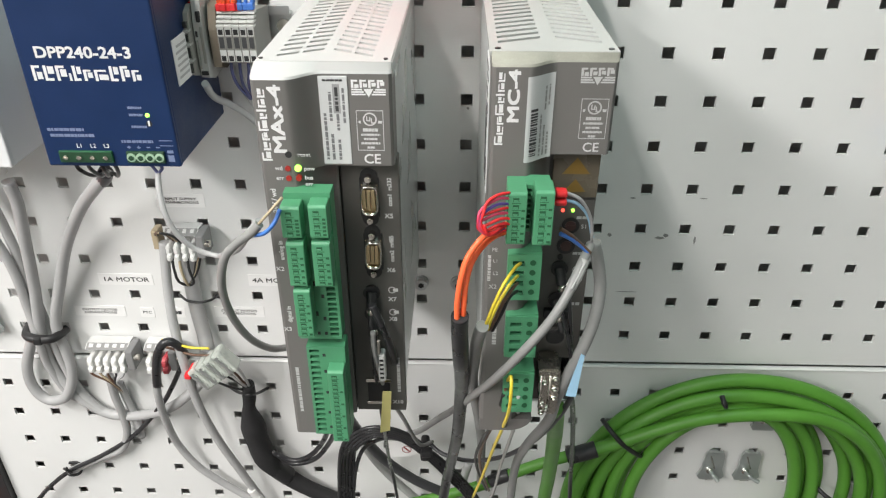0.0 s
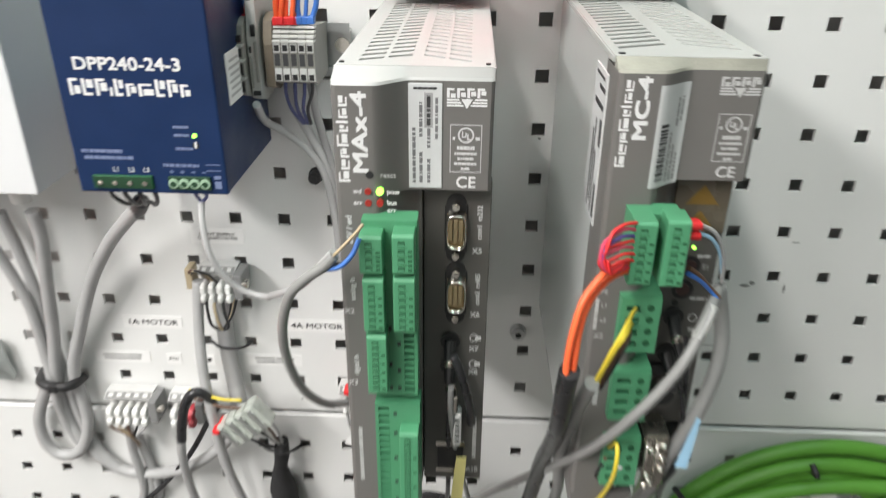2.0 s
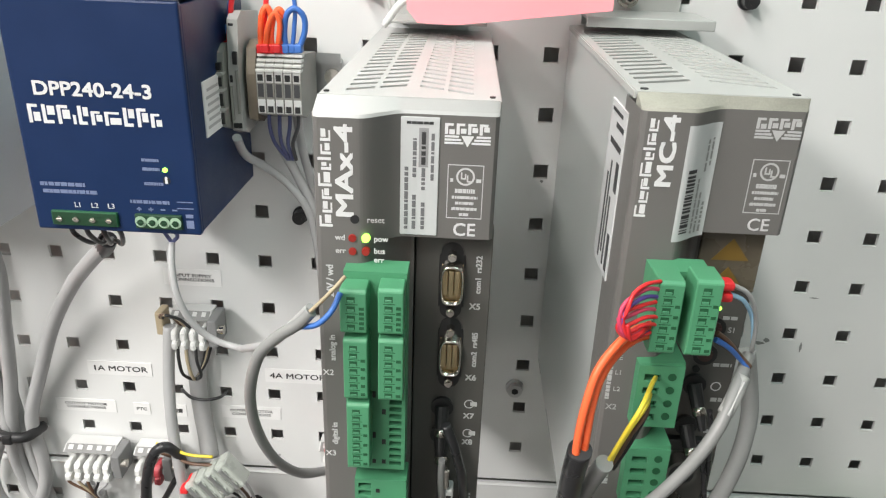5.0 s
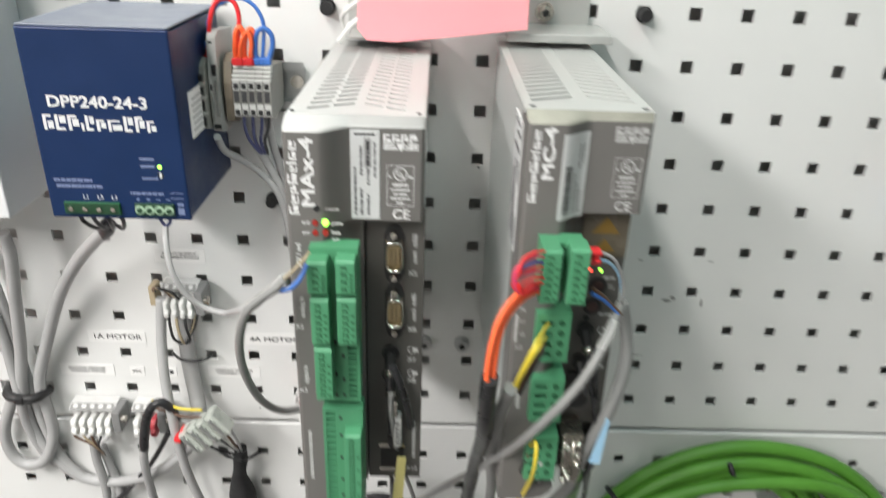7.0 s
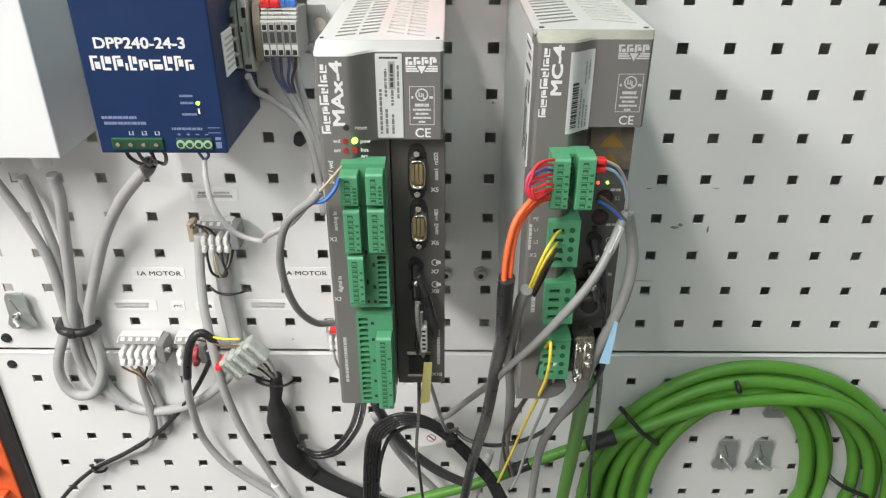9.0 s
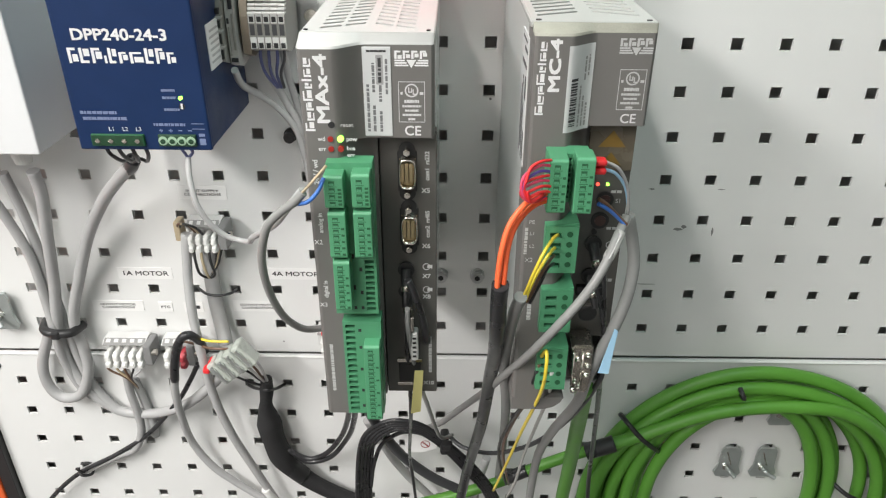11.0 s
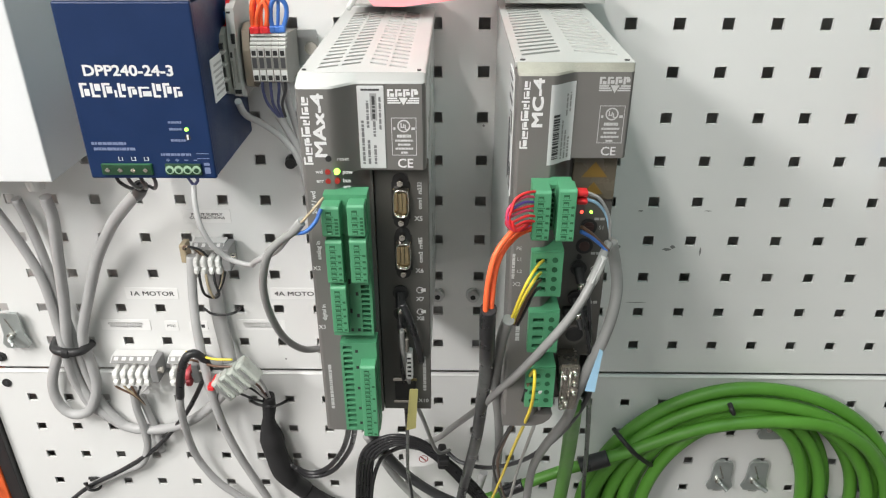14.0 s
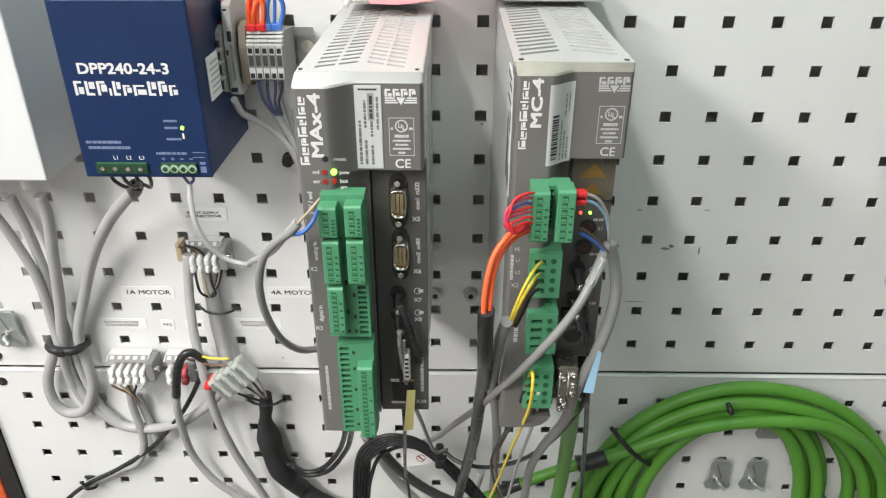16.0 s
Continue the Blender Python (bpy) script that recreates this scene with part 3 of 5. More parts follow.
tagged(print_bars("small_print", -207.5, rects, material("grey_black_print", (0.16, 0.16, 0.165), 0.5), plate), kind="stuff")
print_bars("grey_field", -207.42, [(-68.4, -64.8, 1592, 1607)], material("grey_label_field", (0.3, 0.3, 0.3), 0.5), plate)
tagged(print_bars("bold_print", -207.52, upright_row(-67.4, -65.8, 1593, 1606, 9, 0.3, 1.6) + text_row(-73, -63, 1608.4, 1609.4, 10, 0.2, 0.8), PRINT_BLACK, plate), kind="stuff")
maker_mark(drive, -59, -207, 1605, 17)
approval_mark(drive, -57.4, -43.8, 1572, 1593.5, -207, PRINT_LIGHT)
lettering("ce_mark", "CE", 7.4, on_front(-54.8, -207.1, 1564.8, 0), PRINT_WHITE, drive, stretch=1.0, weight=0.2)
bm = bmesh.new()
rod(bm, (-91, -218.3, 1574), (-91, -216, 1574), 1.7, n=16)
part("reset_button", bm, BLACK, drive, "black recessed reset button")
lettering("print", "reset", 3.2, on_front(-86.5, -218.1, 1573), PRINT_GREY, drive)
for x, z, m in ((-92, 1566.4, LED_OFF), (-87, 1566.4, LED_GREEN), (-92, 1561, LED_OFF), (-87, 1561, LED_OFF)):
    bm = bmesh.new()
    rod(bm, (x, -218.7, z), (x, -217, z), 1.45, 1.75, n=14)
    part("status_led", bm, m, drive, "lit green status light" if m is LED_GREEN else "dim red status light")
for s, x, z in (("wd", -98.6, 1565.4), ("err", -98.6, 1560), ("pow", -84, 1565.4), ("bus", -84, 1560.4), ("err", -84, 1556.8)):
    lettering("print", s, 3.1, on_front(x, -218.1, z), PRINT_LIGHT, drive, weight=0.14)
for s, z, size in (("24V / wd", 1541, 3.4), ("analog in", 1512, 3.0), ("digital in", 1470, 3.0)):
    lettering("print", s, size + 0.4, on_front(-99.6, -218.1, z, 90), PRINT_LIGHT, drive, weight=0.16)
for s, z in (("X2", 1505), ("X3", 1464)):
    lettering("print", s, 3.8, on_front(-105, -218.1, z), PRINT_WHITE, drive)
for s, z in (("com1  rs232", 1534.5), ("com2  rs485", 1498.5)):
    lettering("print", s, 3.4, on_front(-42, -196.6, z, 90), PRINT_LIGHT, drive, weight=0.16)
for s, z in (("X5", 1527), ("X6", 1491.5), ("X7", 1471), ("X8", 1456.5), ("X10", 1390)):
    lettering("print", s, 4.0, on_front(-46.5, -196.6, z), PRINT_LIGHT, drive, weight=0.2)
for z in (1479, 1463):
    bm = bmesh.new()
    ring(bm, -44, -196.6, z, 2.3, 0.5)
    prism(bm, [(-43.5, z + 0.9), (-40.5, z + 1.2), (-40.5, z - 1.2), (-43.5, z - 0.9)], -196.75, -196.6, "y")
    part("port_symbol", bm, PRINT_WHITE, drive)
tagged(print_bars("small_print", -218, upright_row(-101.5, -99.6, 1402, 1437, 12), PRINT_GREY, drive), kind="stuff")
tagged(print_bars("small_print", -196.5, upright_row(-43, -41, 1400, 1428, 13), PRINT_GREY, drive), kind="stuff")

# -- controller --
ctl = thing("motion_controller", 40, -8, 1386, "dark grey motion controller with dusty beige upper edge and green connectors", "controller")
bm = bmesh.new()
prism(bm, [(9.6, -190), (9.6, -6), (70.4, -6), (70.4, -190), (69, -190), (69, -9), (11.2, -9), (11.2, -190)], 1390, 1622, "z")
part("housing", bm, STEEL_GLOSS, ctl, "glossy sheet-metal housing that mirrors the panel")
# black liner added under the left slots to darken them
bm = bmesh.new()
box(bm, 12, 39, -200, -12, 1617, 1619)
part("inner_board", bm, BLACK, ctl)
solid("base_plate", STEEL, ctl, (9.6, 70.4, -190, -6, 1388, 1389.8))
bm = bmesh.new()
vented_top(bm, 9.2, 70.8, -205, -6, 1623.3, [(13, 35), (42.5, 65)], 17, 9.4, 4.0, -179, -0.45)
box(bm, 8.6, 9.5, -204, -7, 1620.5, 1622.8)
box(bm, 70.5, 71.4, -204, -7, 1617.5, 1622.8)
part("vented_cover", bm, TOP_GREY, ctl, "light grey cover with one column of slots")
bm = bmesh.new()
box(bm, 40.5, 67.5, -192, -20, 1620.4, 1621.2)
part("inner_plate", bm, TOP_GREY, ctl, "pale plate close under the second column of slots")
for x in (12.6, 67.4):
    bm = bmesh.new()
    rod(bm, (x, -201, 1623), (x, -201, 1623.7), 1.5, n=12)
    part("cover_screw", bm, BLACK, ctl)
shell = front_shell(9.5, 71, -216, -207, (27, 42), -188)
bm = bmesh.new()
prism(bm, shell, 1571, 1618.6, "z")
part("front_cover", bm, GREY_FRONT, ctl, "dark grey moulded front cover")
bm = bmesh.new()
sloped_cap(bm, shell, 1618.6, -204.9, 1623.1)
part("upper_edge", bm, TOP_DUSTY, ctl, "dusty beige sloping upper edge")
bm = bmesh.new()
out = front_shell(9.5, 43, -216, -199, (28, 42.5), -188)
prism(bm, out, 1396, 1571, "z")
rnd = [(9.5, 1386.5), (30, 1386.5), (36, 1388.5), (40, 1392), (42, 1396), (9.5, 1396)]
prism(bm, rnd, -215.4, -188, "y")
part("terminal_column", bm, GREY_FRONT, ctl, "dark grey moulded column with a rounded foot")
bm = bmesh.new()
box(bm, 42.5, 69.5, -196.5, -188, 1430, 1570.5, bevel=0.5)
box(bm, 42.5, 60, -196.5, -188, 1396, 1430, bevel=0.5)
part("port_column", bm, GREY_BODY, ctl, "charcoal column with the ports")
bm = bmesh.new()
box(bm, 44.5, 69.2, -198.2, -196.4, 1542, 1570, bevel=0.4)
win = part("smoked_window", bm, SMOKE, ctl, "smoked window with amber warning signs")
for zc, s in ((1556, 1.0), (1545.5, 0.8)):
    bm = bmesh.new()
    prism(bm, [(57 - 7.5 * s, zc), (57 + 7.5 * s, zc), (57, zc + 9.5 * s)], -198.4, -198.2, "y")
    part("warning_triangle", bm, AMBER, win, "amber warning triangle")
open_header(ctl, 19, 40.8, 1536, 1562.6, -226, -214, 8, 28.2, 31.0)
terminal_plug(ctl, 18.4, 27.8, 1535.2, 1564.4, -239, -226, 7)
terminal_plug(ctl, 31.6, 41.0, 1534.8, 1565.4, -239, -226, 7)
for z0, z1, n, x0 in ((1490.5, 1519.5, 4, 21.4), (1450.5, 1479, 4, 22), (1408, 1438, 4, 22.5)):
    bm = bmesh.new()
    x1 = x0 + 18
    step = (z1 - z0 - 4) / n
    holes = [(z0 + 2 + (i + 0.22) * step, z0 + 2 + (i + 0.7) * step) for i in range(n)]
    perforated(bm, (x0, x1, [(x0 + 2.6, x0 + 9)]), (z0, z1, holes), 4, lambda u, v, d: Vector((u, -222 + d, v)))
    prism(bm, [(x0, -218), (x1, -218), (x1, -196), (x0, -196)], z0, z1, "z")
    prism(bm, [(x0, z1), (x1, z1), (x1, z1 + 1.6)], -221, -200, "y")
    blk = part("terminal_block", bm, GREEN, ctl)
    # dark floors behind the openings and dark discs, shade put into colour
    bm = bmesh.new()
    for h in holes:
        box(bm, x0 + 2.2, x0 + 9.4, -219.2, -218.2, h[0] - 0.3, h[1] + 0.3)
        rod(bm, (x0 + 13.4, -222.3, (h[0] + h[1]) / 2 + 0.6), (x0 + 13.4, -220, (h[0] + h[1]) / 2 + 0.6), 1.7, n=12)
    part("screw_well", bm, GREEN_DARK, blk, "screw wells with the shade painted dark green")
for z in (1496.5, 1475):
    fibre_socket(ctl, 53, -197, z, (0.2, -0.7, -1))
bm = bmesh.new()
rod(bm, (53.5, -203, 1451), (53.5, -196, 1451), 7.2, n=28)
jack = part("round_jack", bm, GREY_BODY, ctl, "round black jack")
bm = bmesh.new()
rod(bm, (53.5, -203.6, 1451), (53.5, -202.6, 1451), 4.6, 6.2, n=28)
part("jack_hole", bm, BLACK, jack)
bm = bmesh.new()
box(bm, 46, 62, -200, -196, 1462, 1468, bevel=0.5)
part("slot_port", bm, BLACK, ctl)
for x, z, r in ((57, 1524, 5.0), (55.5, 1511, 5.2), (53, 1503.5, 1.6)):
    bm = bmesh.new()
    rod(bm, (x, -197.2, z), (x, -195, z), r, n=24)
    dial = part("rotary_switch", bm, BLACK, ctl, "black round rotary switch")
    if r > 3:
        bm = bmesh.new()
        rod(bm, (x, -197.8, z), (x, -197, z), r * 0.62, n=20)
        box(bm, x - r * 0.5, x + r * 0.5, -198.1, -197.7, z - 0.5, z + 0.5)
        part("dial", bm, material("dark_red_dial", (0.06, 0.03, 0.028), 0.4), dial)
for x, m in ((52, LED_RED), (57.5, LED_GREEN)):
    bm = bmesh.new()
    rod(bm, (x, -197.4, 1533.5), (x, -196, 1533.5), 0.9, n=12)
    part("status_led", bm, m, ctl, "lit status light")
bm = bmesh.new()
prism(bm, [(44, 1436), (57, 1436), (57, 1406), (56, 1400), (50, 1400), (46, 1406)], -216, -196, "y")
bmesh.ops.bevel(bm, geom=list(bm.edges), offset=1.4, segments=2, affect="EDGES")
hood = part("metal_plug", bm, DULL_NICKEL, ctl, "nickel-plated plug with a green cable")
# screws and extra domed studs, placed where the metal shows glints
for x, z in ((54, 1430), (54, 1422), (54, 1415), (47.8, 1427), (47.4, 1410), (49.6, 1406), (47, 1403.5)):
    bm = bmesh.new()
    rod(bm, (x, -219, z), (x, -217.6, z), 0.7, 1.7, n=14)
    rod(bm, (x, -217.6, z), (x, -215, z), 1.9, n=14)
    part("plug_screw", bm, CHROME, hood, smooth=True)
# rounded ribs added to give the plug bright highlight lines
for x in (45.6, 51):
    bm = bmesh.new()
    rod(bm, (x, -216.4, 1407), (x, -216.4, 1432), 0.9, n=12)
    part("plug_rib", bm, CHROME, hood, smooth=True)
block_word("brand_word", 15.9, 1579.5, 4.2, [(0.9, 1.0), (0.84, 0.75), (0.78, 0.75), (1.02, 1.0), (0.54, 0.75), (0.24, 1.0), (0.78, 0.75), (0.84, 0.75)], -216, PRINT_WHITE, ctl, True, "white printed brand word as plain shapes", 1.27)
lettering("model_print", "MC-4", 7.6, on_front(23.2, -216.1, 1590.6, 90), PRINT_WHITE, ctl, "white printed model name", stretch=1.52, weight=0.6)
# label follows the curve of the cover
bm = bmesh.new()
pts = [p for p in shell if 26.9 <= p[0] <= 41.9]
lo = [bm.verts.new((x - 0.2, y - 0.35, 1570)) for x, y in pts]
hi = [bm.verts.new((x - 0.2, y - 0.35, 1614)) for x, y in pts]
for i in range(len(pts) - 1):
    bm.faces.new((lo[i], lo[i + 1], hi[i + 1], hi[i]))
lab = part("barcode_label", bm, GREY_LABEL, ctl, "white label with a barcode, bent over the cover")


def cover_y(x):
    """Depth of the controller's cover along its S-shaped front."""
    t = min(1, max(0, (x - 27) / 15))
    return -216 + 9 * t * t * (3 - 2 * t)


bm = bmesh.new()
rnd = random.Random(4)
z = 1573.0
while z < 1598:
    w = rnd.choice((0.4, 0.6, 1.0, 1.4))
    for k in range(4):
        a, b = 29.4 + k * 0.9, 29.4 + (k + 1) * 0.9
        vs = [bm.verts.new((x - 0.2, cover_y(x) - 0.55, zz)) for x, zz in ((a, z), (b, z), (b, z + w), (a, z + w))]
        bm.faces.new(vs)
    z += w + rnd.choice((0.4, 0.5, 0.8))
tagged(part("barcode", bm, PRINT_BLACK, lab), kind="stuff")
bm = bmesh.new()
for x0, x1, z0, z1 in upright_row(34.4, 35.3, 1572, 1594, 21) + upright_row(36.3, 37.2, 1572, 1588, 22) + upright_row(36.3, 37.2, 1596, 1608, 23) + upright_row(38.2, 39.2, 1572, 1584, 24) + upright_row(38.2, 39.0, 1598, 1609, 25):
    bm.faces.new([bm.verts.new((x - 0.2, cover_y(x) - 0.55, zz)) for x, zz in ((x0, z0), (x1, z0), (x1, z1), (x0, z1))])
tagged(part("small_print", bm, CABLE_MID, lab), kind="stuff")
maker_mark(ctl, 53, -207, 1612, 16.5, PRINT_GREY)
approval_mark(ctl, 54.5, 68, 1579.6, 1600.6, -207, PRINT_GREY)
lettering("ce_mark", "CE", 7.0, on_front(57, -207.1, 1572.6), PRINT_LIGHT, ctl, stretch=1.0, weight=0.1)
for s, x, z, sz in (("PE", 12.8, 1518, 3.2), ("L1", 13.6, 1511, 3.0), ("L2", 13.8, 1503, 3.0), ("X2", 11.8, 1494, 3.8)):
    lettering("print", s, sz, on_front(x, -216.1, z), PRINT_GREY, ctl)
lettering("print", "S1", 3.6, on_front(63, -196.6, 1522), PRINT_GREY, ctl)
tagged(print_bars("small_print", -216, upright_row(11, 12.6, 1499, 1516, 31) + upright_row(15, 17.4, 1455, 1468, 32), PRINT_GREY, ctl), kind="stuff")
tagged(print_bars("small_print", -196.5, text_row(60, 66, 1528, 1529.6, 33) + text_row(60, 68, 1505, 1506.6, 34) + text_row(62, 67, 1487, 1489, 35) + text_row(62, 67, 1470, 1472, 36), PRINT_GREY, ctl), kind="stuff")
bm = bmesh.new()
ring(bm, 63, -196.6, 1495, 2.3, 0.5)
part("port_symbol", bm, PRINT_WHITE, ctl)
bm = bmesh.new()
box(bm, 8.9, 9.7, -196, -166, 1543, 1613, bevel=0.2)
side = part("side_label", bm, GREY_LABEL, ctl, "white side label with dark bars")
bm = bmesh.new()
for x in ((-194, -190, 1546, 1562), (-194, -189, 1580, 1592), (-186, -184, 1546, 1576), (-181, -179, 1550, 1590), (-176, -174, 1546, 1584), (-193, -172, 1596, 1598.4), (-194, -180, 1604, 1606), (-190, -170, 1609, 1610.4)):
    box(bm, 8.7, 9.0, *x)
part("small_print", bm, PRINT_BLACK, side)
# red ferrule pair
solid("wire_ferrule", RED, ctl, (41.8, 48.5, -231, -224, 1557.5, 1561), (41.8, 48.5, -231, -224, 1553, 1556.6), bevel=1.4, label="red wire ferrules")

# -- mounting brackets and bolts above the drives --
for x0, x1, nm in ((-100, -42, "mounting_bracket"), (14, 88, "mounting_bracket")):
    b = thing(nm, (x0 + x1) / 2, 0, 1621, "bent zinc-plated mounting bracket bolted to the panel", "bracket", "mounting brackets")
    bm = bmesh.new()
    prism(bm, [(x0 + 2, 1624), (x1 - 14, 1624), (x1 - 14, 1650), (x1 - 17, 1653), (x0 + 2, 1653)], -4, -1.2, "y")
    part("upright_plate", bm, ZINC_PALE, b)
    bm = bmesh.new()
    if x0 > 0:
        box(bm, x0 - 2, x1 - 6, -50, -4.1, 1631.4, 1633, bevel=0.5)
        box(bm, x0 - 2, x1 - 6, -51.6, -50, 1627.6, 1633, bevel=0.4)
    else:
        box(bm, x0, x1, -40, -4.1, 1624, 1626, bevel=0.6)
    part("shelf_plate", bm, ZINC_PALE, b)
    bm = bmesh.new()
    xc = 42 if x0 > 0 else -70
    rod(bm, (xc, -9, 1641), (xc, -5, 1641), 4.9, n=24)
    rod(bm, (xc, -12, 1641), (xc, -9, 1641), 3.6, 4.9, n=24)
    rod(bm, (xc, -5, 1641), (xc, -3.8, 1641), 6.8, n=24)
    bolt = part("bolt", bm, DULL_NICKEL, b, "domed steel bolt")
    bm = bmesh.new()
    rod(bm, (xc, -12.3, 1641), (xc, -11, 1641), 2.8, n=6)
    part("hex_socket", bm, BLACK, bolt)


def panel_bolt(x, z, r, mat, label, length=10):
    t = thing("panel_bolt", x, 0, z - r, label, "bolt", "bolts in the panel")
    bm = bmesh.new()
    rod(bm, (x, -length, z), (x, 0, z), r, n=24)
    part("head", bm, mat, t)
    bm = bmesh.new()
    rod(bm, (x, -2.4, z), (x, -0.1, z), r * 1.25, n=24)
    part("washer", bm, mat, t)
    bm = bmesh.new()
    rod(bm, (x, -length - 0.3, z), (x, -length + 1, z), r * 0.5, n=6)
    part("hex_socket", bm, BLACK, t)


for x, z in ((-113, 1639), (114, 1641), (-162, 1490)):
    panel_bolt(x, z, 4.6, BLACK, "black socket-head bolt in the panel")
for x, z in ((-38, 1357), (-5, 1357)):
    panel_bolt(x, z, 5.4, ZINC, "dull grey bolt in the panel", 7)
for x, z in ((-474, 1280), (-477, 1248)):
    t = thing("rubber_plug", x, 0, z - 5, "black rubber plug in a round panel hole", "plug", "rubber plugs")
    bm = bmesh.new()
    rod(bm, (x, -2.2, z), (x, 0, z), 4.6, 5.2, n=24)
    part("cap", bm, BLACK, t)
    bm = bmesh.new()
    rod(bm, (x, -2.8, z), (x, -2, z), 2.0, n=16)
    part("dimple", bm, DARK, t)

# -- power supply --
psu = thing("power_supply", -237, -8, 1516, "navy blue rail-mounted power supply with white print", "power supply")
bm = bmesh.new()
box(bm, -281, -193, -107, -8, 1516.5, 1634.6, bevel=0.8)
part("case", bm, NAVY, psu)
bm = bmesh.new()
box(bm, -281.5, -192.5, -111.5, -107, 1516, 1636.2, bevel=1.2)
part("front_panel", bm, NAVY, psu)
# top plate paler and greyer than the navy case
bm = bmesh.new()
box(bm, -281, -193, -110.6, -8, 1636.3, 1637.4, bevel=0.5)
part("top_plate", bm, NAVY_TOP, psu, "grey-blue top plate")
lettering("model_print", "DPP240-24-3", 9.8, on_front(-271, -111.7, 1589), PRINT_WHITE, psu, "white printed model number", stretch=1.15, weight=0.5)
block_word("brand_word", -275, 1574.6, 9.6, [(0.62, 1), (0.66, 1), (0.66, 1), (0.16, 0.5), (0.54, 1), (0.58, 0.74), (0.86, 0.74), (0.58, 1), (0.58, 1), (0.56, 0.74)], -111.5, PRINT_WHITE, psu, False, "white printed brand word as plain shapes", 1.02)
for x0, x1, n, nm in ((-272, -236.5, 4, "input_terminal"), (-227, -202, 4, "output_terminal")):
    bm = bmesh.new()
    box(bm, x0, x1, -113.5, -107, 1519.5, 1527.5, bevel=0.4)
    blk = part(nm, bm, GREEN_DARK if x0 < -240 else GREEN_BLACK, psu, "row of four screw terminals")
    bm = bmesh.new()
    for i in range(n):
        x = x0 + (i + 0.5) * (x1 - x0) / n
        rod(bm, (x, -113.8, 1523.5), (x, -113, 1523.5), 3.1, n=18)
    # flush blackish plate in place of the shaded input interior
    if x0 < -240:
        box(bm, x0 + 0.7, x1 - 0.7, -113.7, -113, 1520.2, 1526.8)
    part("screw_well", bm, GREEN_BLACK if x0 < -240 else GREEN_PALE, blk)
    for i in range(n):
        x = x0 + (i + 0.5) * (x1 - x0) / n
        bm = bmesh.new()
        rod(bm, (x, -114.4, 1523.2), (x, -113.4, 1523.2), 1.5 if x0 < -240 else 1.7, n=14)
        box(bm, x - 1.8, x + 1.8, -114.7, -114.2, 1522.9, 1523.5)
        part("terminal_screw", bm, DULL_NICKEL if x0 < -240 else GREEN_BLACK, blk)
for s, x in (("L1", -259.5), ("L2", -250.5), ("L3", -241.6)):
    lettering("print", s, 4.0, on_front(x, -111.7, 1529.5), PRINT_WHITE, psu)
tagged(print_bars("small_print", -111.5, text_row(-276, -252, 1541, 1543, 41) + text_row(-275, -246, 1537, 1539, 42), PRINT_BLUE, psu), kind="stuff")
tagged(print_bars("terminal_print", -111.5, text_row(-229, -208, 1533.2, 1535, 43) + text_row(-220, -211, 1556.5, 1558, 44, 0.2, 0.9) + text_row(-220, -211, 1551.6, 1553.2, 46, 0.2, 0.9) + text_row(-220, -210, 1543.6, 1545.2, 45, 0.2, 0.9) + [(-204, -195.5, 1534.6, 1535.1), (-204, -195.5, 1531, 1531.5), (-200, -196, 1526, 1528), (-200, -196, 1520, 1524.5)] + [(-226 + i * 6.4, -223.5 + i * 6.4, 1529.6, 1530.4) for i in range(4)] + [(-225.1 + i * 6.4, -224.4 + i * 6.4, 1528.9, 1531.1) for i in range(2)], PRINT_BLUE, psu), kind="stuff")
bm = bmesh.new()
rod(bm, (-208, -112.4, 1552.4), (-208, -111, 1552.4), 1.25, n=14)
part("status_led", bm, LED_GREEN, psu, "lit green status light")
bm = bmesh.new()
rod(bm, (-208, -111.8, 1546.6), (-208, -111, 1546.6), 2.0, n=16)
trim = part("adjuster", bm, BLACK, psu, "small voltage adjuster")
bm = bmesh.new()
box(bm, -208.6, -207.4, -112.1, -111.7, 1545, 1548.6)
part("slot", bm, PRINT_WHITE, trim)
bm = bmesh.new()
box(bm, -193.1, -192.2, -89, -62, 1564, 1594, bevel=0.2)
lab = part("side_label", bm, PAPER, psu, "white side label with small print")
bm = bmesh.new()
for i in range(6):
    box(bm, -192.3, -192.05, -86 + (i % 2) * 2, -66, 1568 + i * 4, 1569.6 + i * 4)
part("small_print", bm, PRINT_GREY, lab)
for i, (x0, x1) in enumerate(((-266, -254), (-258, -251), (-249, -250), (-240, -246))):
    bm = bmesh.new()
    tube(bm, [(x0, -108, 1518), (x0 + 1, -106, 1511), ((x0 + x1) / 2 - 3, -94, 1501), (-264 + i * 2, -78, 1499 - i), (-270, -68, 1489)], 1.4, n=8)
    part("input_wire", bm, CABLE_DARK if i % 2 else CABLE_BLACK, psu)
for i, x in enumerate((-216, -210)):
    bm = bmesh.new()
    tube(bm, [(x, -108, 1518), (x + 1, -104, 1512), (-213 + i, -104, 1508), (-213, -104, 1503), (-213, -105, 1499)], 1.1, n=8)
    part("output_wire", bm, NAVY_WIRE, psu, "dark blue output wire")

psu.location += Vector((0.0018, 0, 0.002))

# -- white enclosure --
enc = thing("wall_enclosure", -426, -2, 1498, "plain white sheet-steel enclosure on the panel", "enclosure")
bm = bmesh.new()
box(bm, -520, -334, -66, -2, 1497, 1760, bevel=1.0)
part("case", bm, CAB_WHITE, enc)
bm = bmesh.new()
box(bm, -521, -333, -71, -66.4, 1497.5, 1761, bevel=1.2)
